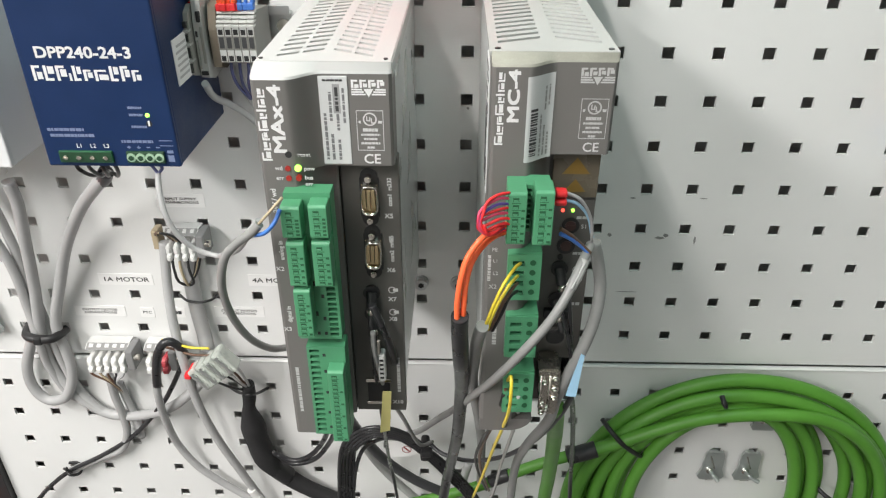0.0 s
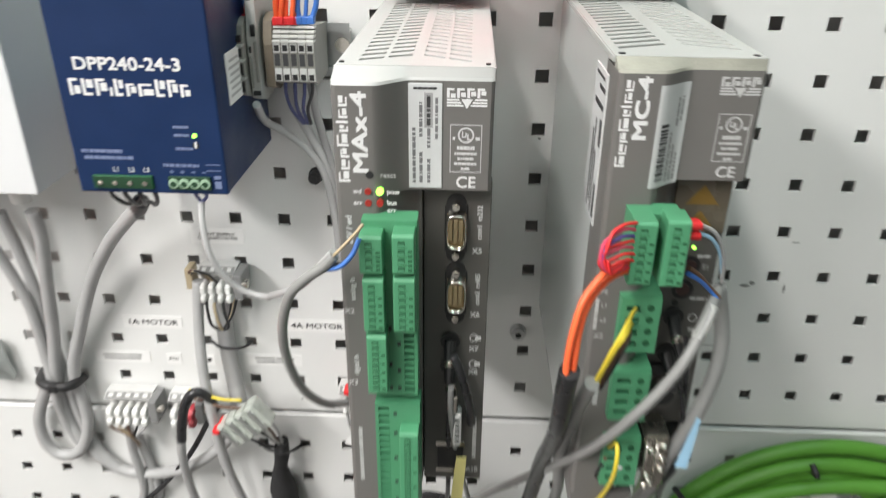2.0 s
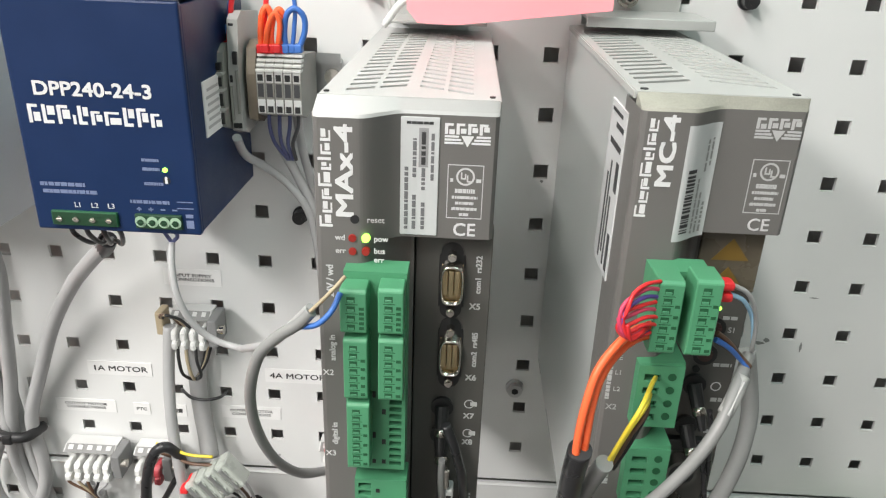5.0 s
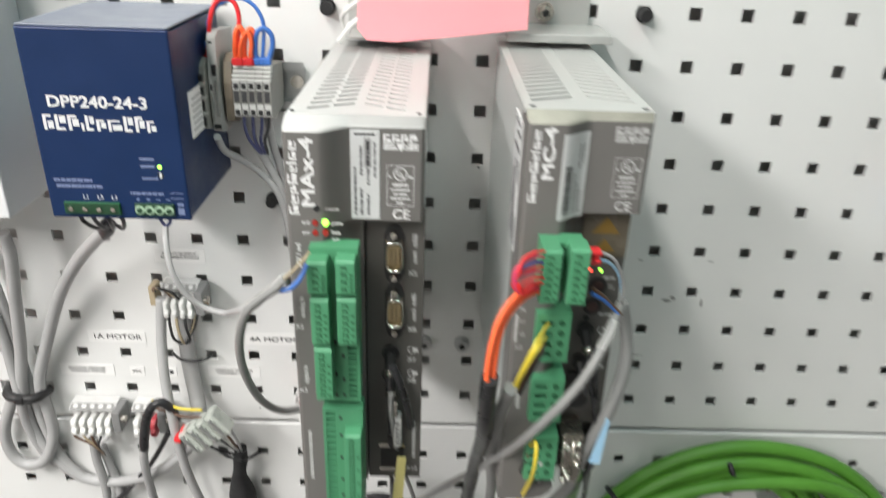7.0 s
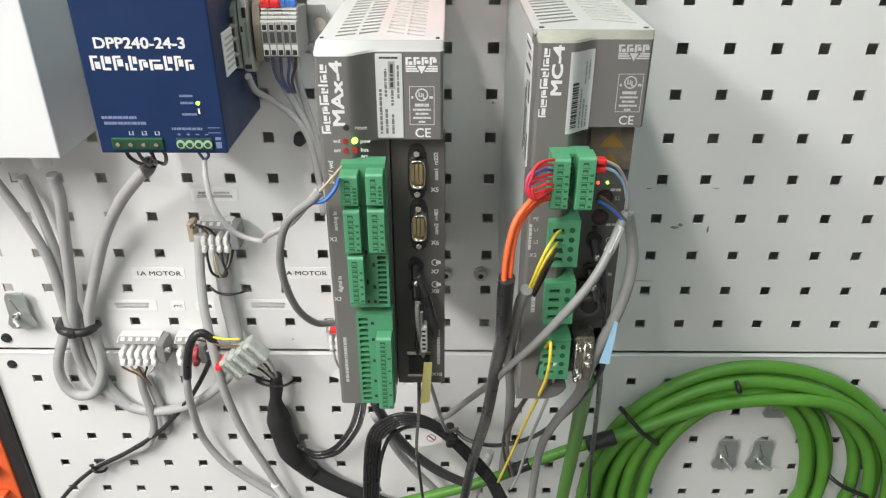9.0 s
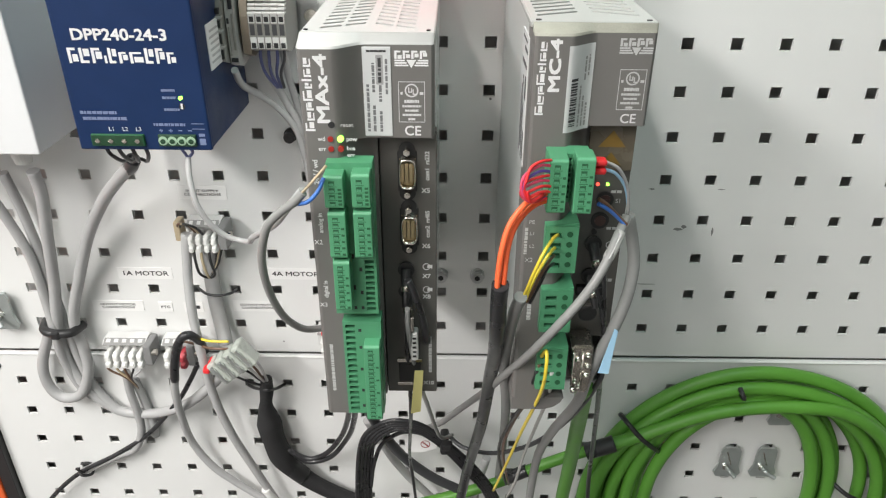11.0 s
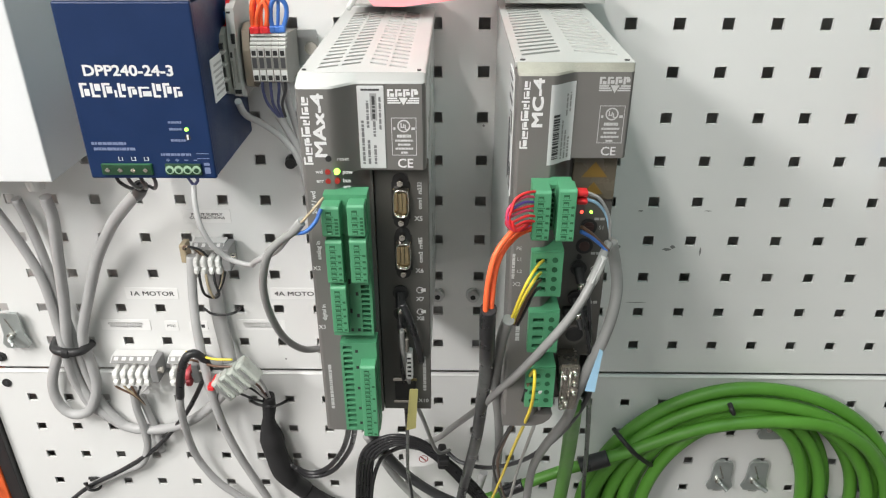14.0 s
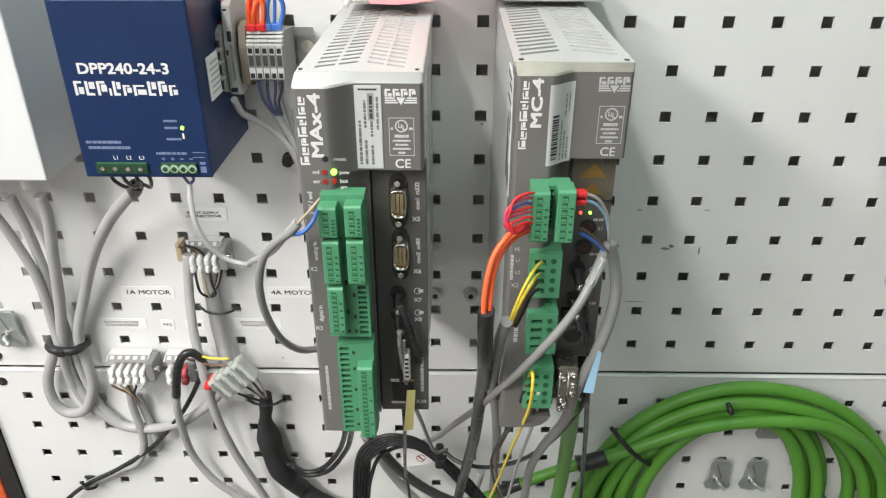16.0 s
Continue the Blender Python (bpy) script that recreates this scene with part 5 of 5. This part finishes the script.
tagged(part("trim", bm, BLACK), "black edge strip of the panel", "trim", "", "structure")
tool = thing("screwdriver", 352, -22, 1488, "screwdriver with blue and orange handle hanging on the panel", "screwdriver")
bm = bmesh.new()
rod(bm, (353, -20, 1496), (353, -20, 1520), 11, 11.5, n=24)
part("grip", bm, material("blue_grip", (0.03, 0.13, 0.42), 0.4), tool)
bm = bmesh.new()
rod(bm, (353, -20, 1520.2), (353, -20, 1545), 9.5, 8, n=24)
part("collar", bm, material("orange_grip", (0.75, 0.16, 0.04), 0.4), tool)
bm = bmesh.new()
rod(bm, (353, -20, 1486), (353, -20, 1495.8), 5, 10.4, n=24)
part("cap", bm, CABLE_DARK, tool)
bm = bmesh.new()
rod(bm, (353, -20, 1545), (353, -20, 1640), 2.6, n=12)
part("blade", bm, CHROME, tool)
hookt = thing("tool_peg", 353, 0, 1636, "steel peg that holds the screwdriver", "peg")
bm = bmesh.new()
rod(bm, (353, -30, 1640), (353, 0, 1640), 3, n=12)
part("pin", bm, ZINC, hookt)


# -- cables --
def cable(name, points, r, mat, label, radii=None):
    cat = "wire" if "wire" in name else "cable tie" if name in ("strap", "cable_tie") else "sleeve" if "sleeve" in name else "cable"
    bm = bmesh.new()
    tube(bm, points, r, n=8 if r < 1.8 else 14, steps=7, radii=radii)
    ob = part(name, bm, mat)
    return tagged(ob, label, cat, {"wire": "loose wires", "cable": "cables on the panel", "cable tie": "cable ties", "sleeve": "sleeves"}[cat])


cable("power_cable", [(-270, -63, 1488), (-288, -52, 1471), (-312, -38, 1445), (-339, -24, 1406), (-361, -16, 1360), (-378, -14, 1315), (-377, -14, 1282), (-378, -14, 1255), (-391, -14, 1225), (-411, -13, 1218), (-423, -12, 1232), (-422, -12, 1260), (-404, -13, 1301)], 5, CABLE_GREY, "thick grey cable from the power supply, looped and tied")
cable("cable_collar", [(-267, -66, 1493), (-271, -62, 1487), (-276, -58, 1482)], 5.6, CABLE_DARK, "dark grey end collar of the thick power cable")
cable("power_cable", [(-361, -40, 1472), (-362, -36, 1449), (-372, -28, 1407), (-383, -20, 1356), (-394, -15, 1306), (-398, -8, 1257), (-384, -8, 1221), (-362, -8, 1198), (-329, -10, 1196), (-292, -16, 1212), (-260, -24, 1242), (-242, -30, 1265)], 5, CABLE_GREY, "thick grey cable from the white enclosure, sweeping to the connector block")
cable("power_cable", [(-426, -30, 1479), (-415, -28, 1455), (-405, -24, 1422), (-397, -20, 1380), (-398, -16, 1329), (-397, -18, 1298), (-400, -12, 1263), (-394, -6, 1223), (-378, -6, 1210), (-362, -8, 1198), (-346, -9, 1195.5)], 4.3, CABLE_GREY, "grey cable tied into the looped bundle")
cable("power_cable", [(-395, -26, 1464), (-393, -20, 1431), (-392, -14, 1383), (-392, -9, 1325), (-390, -9, 1295), (-387, -8, 1257), (-380, -7, 1224), (-362, -8, 1198.5), (-346, -9, 1195.5)], 4.2, CABLE_GREY, "grey cable tied into the looped bundle")
cable("grey_lead", [(-340, -18, 1255), (-343, -14, 1226), (-342, -12, 1199), (-344, -10, 1173), (-355, -9, 1148), (-376, -8, 1136), (-398, -8, 1124), (-418, -8, 1113)], 4, CABLE_GREY, "grey cable below the terminal block, tied to a black lead")
cable("grey_lead", [(-338, -9, 1238), (-336, -6, 1213), (-332, -6, 1186), (-332, -6, 1163)], 4, CABLE_GREY, "short grey cable below the terminal block")
cable("black_lead", [(-266, -25, 1271), (-281, -20, 1243), (-299, -16, 1215), (-336, -12, 1171), (-379, -10, 1138), (-415, -12, 1118), (-442, -14, 1096), (-467, -16, 1068), (-491, -18, 1034)], 2.4, CABLE_BLACK, "thin black cable running down over the panel")
cable("grey_lead", [(-286, -36, 1263), (-289, -34, 1243), (-292, -26, 1208), (-292, -15, 1164), (-278, -13, 1130), (-258, -12, 1106), (-230, -12, 1081), (-195, -12, 1052)], 3.8, CABLE_GREY, "grey cable leaving a black sleeve, sweeping down")
cable("black_sleeve", [(-286, -36, 1260), (-282, -38, 1280), (-276, -40, 1300), (-269, -40, 1312), (-262, -38, 1313), (-257, -34, 1304), (-256, -28, 1288)], 4.0, CABLE_BLACK, "black heat-shrink sleeve bent over a grey cable")
cable("grey_lead", [(-256, -22, 1408), (-258, -24, 1386), (-260, -26, 1361), (-260, -30, 1330), (-257, -34, 1288), (-254, -30, 1233), (-245, -24, 1180), (-230, -18, 1127), (-212, -14, 1072), (-197, -14, 1032)], 4.2, CABLE_GREY, "grey cable running down from the upper terminal block")
cable("grey_lead", [(-244, -10, 1387), (-245, -9, 1363), (-245, -9, 1332), (-242, -12, 1305), (-239, -18, 1289)], 6.8, CABLE_GREY, "thick grey cable strapped to the panel")
cable("strap", [(-260, -6, 1343), (-249, -16, 1343), (-237, -18, 1343), (-228, -14, 1343), (-226, -4, 1341)], 1.2, BLACK, "black cable tie through two panel holes")
cable("grey_lead", [(-211, -104, 1510), (-210, -110, 1498), (-207, -114, 1481), (-201, -112, 1464), (-191, -108, 1451), (-175, -112, 1449), (-159.7, -150, 1472.8), (-131.2, -200, 1507.5), (-113.1, -232, 1535.4), (-104.2, -239, 1547.1)], 2.0, CABLE_GREY, "thin grey cable drooping from the power supply")
cable("signal_cable", [(-114.0, -178, 1420.5), (-123.4, -190, 1428.6), (-130.6, -205, 1448.2), (-132.7, -222, 1477.2), (-131.4, -232, 1502.7), (-125.3, -238, 1524.3), (-117.6, -239, 1533.9), (-108.8, -240, 1540.9), (-103.8, -240, 1546.3)], 2.3, CABLE_MID, "grey cable with bared wires curving to the servo drive")
cable("brown_wire", [(-106.4, -240, 1543.9), (-99.6, -241, 1551.4), (-94.6, -240, 1556.8), (-92.1, -236, 1558.9)], 0.8, TAN_PLASTIC, "thin tan wire entering the green connector")
cable("blue_wire", [(-108.6, -239, 1539.1), (-101.9, -241, 1541.5), (-96.6, -240, 1546.7), (-93.8, -236, 1552.4)], 1.1, BLUE, "blue wire looping into the green connector")
cable("grey_lead", [(-184, -60, 1559), (-184, -45, 1544), (-176, -30, 1532), (-164, -24, 1519), (-153, -22, 1502), (-148, -22, 1480), (-145, -24, 1455), (-144, -24, 1429)], 2.6, CABLE_GREY, "grey cable curving down behind the servo drive")
cable("grey_lead", [(-167, -40, 1570), (-167, -30, 1549), (-160, -22, 1528), (-152, -18, 1506), (-146, -16, 1480), (-143, -16, 1457)], 3.2, CABLE_GREY, "grey cable hanging from the rail terminals")
cable("grey_lead", [(-153, -40, 1570), (-153, -28, 1544), (-150, -16, 1515), (-144, -14, 1486), (-141, -14, 1461)], 2.8, CABLE_GREY, "grey cable hanging from the rail terminals")
cable("terminal_wire", [(-167, -48, 1573), (-168, -46, 1563), (-167, -40, 1551), (-161, -34, 1539)], 1.2, NAVY_WIRE, "insulated wire below the rail terminals")
cable("terminal_wire", [(-161, -48, 1573), (-162, -46, 1563), (-163, -40, 1551), (-160, -34, 1539)], 1.2, NAVY_WIRE, "insulated wire below the rail terminals")
cable("terminal_wire", [(-155, -48, 1573), (-156, -46, 1563), (-159, -40, 1551), (-158, -34, 1539)], 1.2, NAVY_WIRE, "insulated wire below the rail terminals")
cable("terminal_wire", [(-150, -48, 1573), (-151, -46, 1563), (-156, -40, 1551), (-156, -34, 1539)], 1.2, CABLE_DARK, "insulated wire below the rail terminals")
cable("white_sleeve", [(-223, -17, 1100), (-218, -16, 1087), (-214, -15, 1077)], 4.9, WHITE_PLASTIC, "white marker sleeve on a grey cable")
cable("cable_harness", [(-203, -26, 1255), (-206, -22, 1234), (-209, -20, 1216), (-209, -18, 1198), (-207, -18, 1175), (-200, -18, 1147), (-184, -14, 1118), (-160, -14, 1098), (-124, -14, 1077), (-80, -16, 1053)], 8, SLEEVE_WEAVE, "thick black braided cable harness, swollen near its end", radii=[5.5, 6.8, 5.8, 8.6, 12.6, 11.4, 12.2, 9.4, 8.4, 8, 8, 8])
cable("black_lead", [(-194, -20, 1159), (-173, -20, 1147), (-153, -24, 1159), (-134, -40, 1196), (-121, -70, 1244), (-111, -110, 1298)], 2.6, CABLE_BLACK, "black cable from the harness up to the servo drive")
cable("black_lead", [(-188, -20, 1155), (-174, -20, 1143), (-149, -24, 1154), (-127, -40, 1196), (-115, -70, 1244), (-106, -110, 1298)], 2.6, CABLE_BLACK, "black cable from the harness up to the servo drive")
cable("harness_tape", [(-209, -19, 1208), (-209, -18, 1202), (-208.6, -18, 1196)], 7.4, BLACK, "shiny black tape wound round the harness")
cable("harness_tape", [(-196, -17, 1140), (-190, -16, 1128), (-182, -14, 1117)], 9.6, BLACK, "shiny black tape wound round the harness")
cable("cable_tie", [(-230, -2, 1228), (-218, -16, 1235), (-203, -30, 1245), (-198, -16, 1235), (-193, -2, 1229)], 1.5, BLACK, "black cable tie through two panel holes")
cable("harness_wire", [(-227, -42, 1284), (-214, -40, 1274), (-209, -26, 1253)], 1.2, CABLE_BLACK, "insulated wire between harness and connector")
cable("harness_wire", [(-232, -42, 1274), (-216, -40, 1263), (-208, -26, 1247)], 1.2, CABLE_BLACK, "insulated wire between harness and connector")
cable("harness_wire", [(-219, -42, 1292), (-208, -40, 1279), (-206, -26, 1253)], 1.2, BROWN, "insulated wire between harness and connector")
cable("harness_wire", [(-215, -42, 1284), (-206, -40, 1269), (-204, -26, 1250)], 1.2, BEIGE_PLASTIC, "insulated wire between harness and connector")
cable("harness_wire", [(-209, -42, 1296), (-202, -40, 1279), (-202, -26, 1250)], 1.2, CABLE_GREY, "insulated wire between harness and connector")
for k in range(5):
    cable("patch_lead", [(-119 + 3 * k, -64 + 2 * k, 1115), (-117 + 3 * k, -66 + 2 * k, 1158), (-113 + 3 * k, -70 + 2 * k, 1202), (-107 + 2.8 * k, -73, 1227 - 1.4 * k), (-97 + 2.2 * k, -75, 1241 - 2.2 * k), (-83 + k, -76, 1249.5 - 2.6 * k), (-69, -76, 1250 - 2.4 * k), (-55 - 0.4 * k, -76, 1246 - 2.2 * k), (-41 - 0.8 * k, -76, 1236 - 2 * k), (-31 - k, -76, 1225 - 1.6 * k), (-17 - 1.4 * k, -74, 1208 - 1.8 * k), (-1 - 1.7 * k, -70, 1184 - 2 * k), (13 - 2 * k, -66, 1157 - k), (32 - 3 * k, -56, 1105)], 2.0, CABLE_BLACK, "thin black patch cable looped and tied below the drives")
cable("patch_lead", [(-105, -58, 1148), (-101, -60, 1178), (-93, -62, 1206), (-80, -66, 1223), (-64, -70, 1232), (-42, -72, 1227)], 2.0, CABLE_BLACK, "thin black patch cable looped below the drives")
cable("patch_lead", [(-60, -62, 1126), (-63, -72, 1180), (-64, -90, 1223), (-57, -168, 1340), (-56, -190, 1391), (-56, -202, 1424), (-55, -209, 1452)], 1.5, CABLE_BLACK, "thin black fibre lead hanging from the servo drive")
cable("patch_lead", [(-55, -210, 1458), (-55, -208, 1442), (-53, -200, 1416), (-51, -185, 1387), (-46, -140, 1324), (-37, -90, 1245), (-26, -74, 1232)], 1.6, CABLE_MID, "thin grey fibre lead from the servo drive to the tied loop")
cable("patch_lead", [(-54, -214, 1480), (-50, -214, 1469), (-47, -210, 1455), (-45, -204, 1440), (-44, -196, 1424)], 2.2, CABLE_BLACK, "thin black fibre lead bent beside the socket")
cable("dark_cable", [(-102, -80, 1271), (-96, -64, 1236), (-82, -52, 1196), (-65, -44, 1166), (-41, -40, 1141), (-9, -36, 1118)], 4.8, CABLE_DARK, "dark grey cable hanging under the drives")
cable("grey_lead", [(-106, -50, 1227), (-95, -40, 1192), (-84, -30, 1157), (-68, -22, 1123), (-45, -18, 1089)], 4.2, CABLE_GREY, "grey cable passing under the drives")
cable("grey_lead", [(-11, -22, 1070), (0, -26, 1116), (9, -30, 1161)], 4.2, CABLE_GREY, "grey cable passing under the drives")
cable("orange_wire", [(20, -236, 1546), (12, -240, 1545), (5, -245, 1541), (-1, -249, 1533), (-4, -252, 1522), (-5.4, -253, 1510), (-5.6, -253, 1499)], 1.6, ORANGE, "orange wire of the thick black cable")
cable("orange_wire", [(20, -236, 1542), (13, -238, 1540), (6.5, -242, 1536), (1.4, -246, 1529), (-1.2, -249, 1519), (-2.2, -251, 1507), (-2.4, -251, 1498)], 1.6, ORANGE, "orange wire of the thick black cable")
cable("black_cable", [(-4, -252, 1501), (-4, -246, 1486), (-3, -234, 1458), (-2, -212, 1426), (-2, -180, 1383), (-4, -140, 1307), (-9, -100, 1234), (-14, -78, 1180), (-20, -60, 1112)], 4.6, CABLE_BLACK, "thick black cable hanging from the controller")
cable("control_wire", [(19, -238, 1564), (13, -243, 1565), (8, -247, 1563), (6, -249, 1557), (4, -248, 1550), (10, -244, 1544), (18, -239, 1544)], 0.78, RED, "thin insulated wire looping from the green connector")
cable("control_wire", [(19, -238, 1561), (13, -243, 1563), (6, -247, 1560), (4, -249, 1556), (5, -248, 1549), (10, -244, 1545), (17, -239, 1545)], 0.78, PINKISH, "thin insulated wire looping from the green connector")
cable("control_wire", [(19, -238, 1558), (13, -243, 1560), (7, -247, 1558), (5, -249, 1555), (6, -248, 1549), (11, -244, 1545), (17, -239, 1545)], 0.78, VIOLET, "thin insulated wire looping from the green connector")
cable("control_wire", [(19, -238, 1556), (13, -243, 1557), (6, -247, 1556), (5, -249, 1555), (7, -248, 1548), (12, -244, 1545), (17, -239, 1546)], 0.78, RED, "thin insulated wire looping from the green connector")
cable("control_wire", [(19, -238, 1553), (13, -243, 1555), (5, -247, 1553), (4, -249, 1554), (7, -248, 1547), (12, -244, 1546), (17, -239, 1547)], 0.78, PINKISH, "thin insulated wire looping from the green connector")
cable("control_wire", [(20, -238, 1550), (14, -243, 1552), (6, -247, 1550), (5, -249, 1553), (8, -248, 1547), (13, -244, 1546), (17, -239, 1547)], 0.78, RED, "thin insulated wire looping from the green connector")
cable("control_wire", [(20, -238, 1547), (14, -243, 1549), (8, -247, 1548), (7, -249, 1552), (9, -248, 1546), (13, -244, 1546), (17, -239, 1548)], 0.78, RED, "thin insulated wire looping from the green connector")
cable("earth_wire", [(28, -223, 1515), (24, -232, 1517), (18, -244, 1515), (14, -244, 1504), (11, -242, 1492), (9, -240, 1484)], 0.95, YELLOW, "yellow wire entering the green connector")
cable("supply_wire", [(27, -223, 1507), (22, -236, 1510), (17, -238, 1501), (13, -238, 1490), (11, -238, 1482)], 0.95, YELLOW, "yellow and green wire entering the green connector")
cable("supply_wire", [(27, -223, 1502), (23, -235, 1506), (18, -236, 1496), (15, -236, 1487), (12, -236, 1480)], 0.95, BROWN, "brown wire entering the green connector")
cable("supply_wire", [(27, -223, 1497), (22, -234, 1500), (19, -234, 1491), (14, -234, 1478)], 0.95, BLACK, "black wire entering the green connector")
cable("grey_lead", [(8, -243, 1488), (6, -236, 1474), (5, -225, 1454), (5, -200, 1410), (11, -168, 1352), (17, -105, 1258), (19, -60, 1167)], 3.5, CABLE_MID, "grey supply cable of the controller, bared at its end")
cable("grey_lead", [(66, -214, 1522), (60, -224, 1515), (52, -234, 1501), (43, -238, 1486), (30, -238, 1466), (16, -226, 1436), (5, -196, 1397), (-3, -160, 1355), (-22, -115, 1297), (-37, -85, 1256), (-54, -60, 1226), (-77, -40, 1203)], 2.6, CABLE_MID, "grey cable running diagonally across the controller")
cable("grey_lead", [(70, -203, 1517), (74, -203, 1502), (76, -206, 1487), (74, -210, 1470), (69, -213, 1452), (63, -212, 1432), (58, -205, 1405), (57, -188, 1369), (50, -150, 1309), (46, -118, 1254), (46, -95, 1194), (48, -70, 1123)], 3.6, CABLE_MID, "thick grey cable curving down beside the controller")
cable("blue_wire", [(47, -226, 1535), (53, -224, 1531), (60, -220, 1524), (64, -220, 1520)], 1.15, BLUE, "blue wire from the green connector")
cable("brown_wire", [(47, -226, 1538), (53, -224, 1533), (60, -220, 1525), (65, -220, 1520)], 1.0, BROWN, "brown wire from the green connector")
cable("grey_wire", [(48, -227, 1555), (55, -224, 1551), (62, -219, 1541), (66, -216, 1527)], 0.9, BLUE_CARD, "pale blue wire bending over the controller")
cable("grey_wire", [(48, -227, 1559), (56, -225, 1554), (63, -220, 1541), (66, -216, 1525)], 0.9, CABLE_GREY, "grey wire bending over the controller")
cable("earth_wire", [(25, -222, 1433), (26, -232, 1444), (26, -236, 1434), (26, -228, 1413), (24, -208, 1378), (22, -180, 1335), (17, -135, 1256), (11, -105, 1196)], 1.1, YELLOW, "yellow wire hanging from the lower connector")
cable("supply_wire", [(24, -222, 1427), (22, -205, 1388), (17, -170, 1335), (14, -140, 1284), (18, -118, 1240), (26, -90, 1188)], 1.15, BROWN, "brown wire hanging from the lower connector")
cable("supply_wire", [(23, -222, 1422), (20, -203, 1384), (14, -165, 1326), (11, -135, 1278), (15, -112, 1234), (24, -86, 1184)], 1.15, BLACK, "black wire hanging from the lower connector")
cable("supply_wire", [(32, -222, 1421), (34, -206, 1389), (34, -170, 1333), (32, -130, 1264), (30, -98, 1197), (27, -70, 1150)], 1.2, BEIGE_PLASTIC, "white wire hanging from the lower connector")
cable("black_lead", [(-30, -74, 1232), (-16, -84, 1227), (9, -95, 1231), (36, -120, 1264), (54, -150, 1312), (63, -180, 1361), (68, -195, 1393), (69, -197, 1404)], 1.9, CABLE_DARK, "thin dark cable curving up to the controller")
cable("black_lead", [(69, -190, 1398), (81, -150, 1341), (95, -100, 1255), (106, -60, 1168), (112, -50, 1102)], 2.0, CABLE_BLACK, "thin black cable hanging beside the controller")
cable("fibre_lead", [(55, -215, 1495), (58, -214, 1483), (61, -212, 1461), (63, -208, 1443), (68, -195, 1402)], 1.2, CABLE_BLACK, "thin black fibre lead below the controller's socket")
cable("fibre_lead", [(54, -215, 1477), (58, -214, 1464), (63, -212, 1442), (63, -208, 1443), (69, -195, 1402)], 1.2, CABLE_BLACK, "thin black fibre lead below the controller's socket")
cable("encoder_cable", [(60, -190, 1385), (66, -165, 1350), (75, -120, 1281), (80, -86, 1206), (81, -70, 1160), (82, -50, 1090)], 6.2, CABLE_GREEN, "bright green cable hanging from the metal plug")
cable("encoder_cable", [(117, -40, 1186), (98, -42, 1181), (78, -42, 1172), (59, -42, 1162), (38, -42, 1150), (14, -42, 1137), (-30, -38, 1114), (-104, -30, 1080)], 5.6, CABLE_GREEN, "bright green cable passing below the drives")
cable("black_sleeve", [(49, -42, 1157), (40, -42, 1152), (30, -42, 1146)], 6.3, CABLE_BLACK, "black heat-shrink sleeve on a green cable")

# -- coiled green cable --
coil = thing("coiled_cable", 285, -20, 1080, "bright green encoder cable wound into a tied coil", "coiled cable")


def arch(left, right, top_x, top_z, depth, base, tuck):
    """One winding: an uneven arch that falls straight at both sides, its right foot drawn in."""
    points = [(left + 2, depth, base - 60), (left, depth, base - 25)]
    for i in range(13):
        a = math.pi * (1 - i / 12)
        half = top_x - left if i <= 6 else right - top_x
        points.append((top_x + half * math.cos(a), depth, base + (top_z - base) * math.sin(a)))
    return points + [(right - tuck * 0.3, depth, base - 25), (right - tuck, depth, base - 60)]


windings = [arch(*w) for w in (
    (111, 442, 266, 1266, -22, 1090, 0), (117, 436, 264, 1254, -30, 1090, 2), (126, 426, 264, 1248, -15, 1092, 4), (138, 415, 262, 1244, -25, 1092, 6), (132, 406, 264, 1241, -9, 1090, 8),
    (146, 370, 266, 1244, -14, 1105, 16), (155, 361, 266, 1242, -26, 1105, 18), (164, 350, 266, 1240, -18, 1105, 20), (172, 339, 266, 1238, -32, 1108, 20), (152, 366, 266, 1238, -8, 1100, 14))]
windings.append([(122, -42, 1190), (150, -40, 1200), (180, -40, 1215), (210, -40, 1228), (240, -40, 1236), (276, -40, 1240), (314, -40, 1239), (348, -38, 1230), (382, -36, 1207), (408, -34, 1175), (425, -32, 1136), (436, -30, 1080), (438, -30, 1030)])
for points in windings:
    bm = bmesh.new()
    tube(bm, points, 6.4, n=16, steps=6)
    part("winding", bm, CABLE_GREEN, coil)
for pts in ([(137, -26, 1217), (142, -40, 1217), (155, -46, 1204), (173, -38, 1183), (185, -22, 1164)], [(364, -20, 1128), (376, -32, 1121), (393, -34, 1112), (410, -34, 1104)], [(239, -40, 1262), (240, -46, 1259), (242, -46, 1255), (243, -38, 1252)]):
    bm = bmesh.new()
    tube(bm, pts, 2.4, n=8)
    part("tie_band", bm, BLACK, coil, "black cable tie")
bm = bmesh.new()
tube(bm, [(104, -43, 1184), (117, -43, 1189), (131, -42, 1194)], 8.2, n=16)
part("heat_shrink", bm, CABLE_BLACK, coil, "black heat-shrink sleeve")
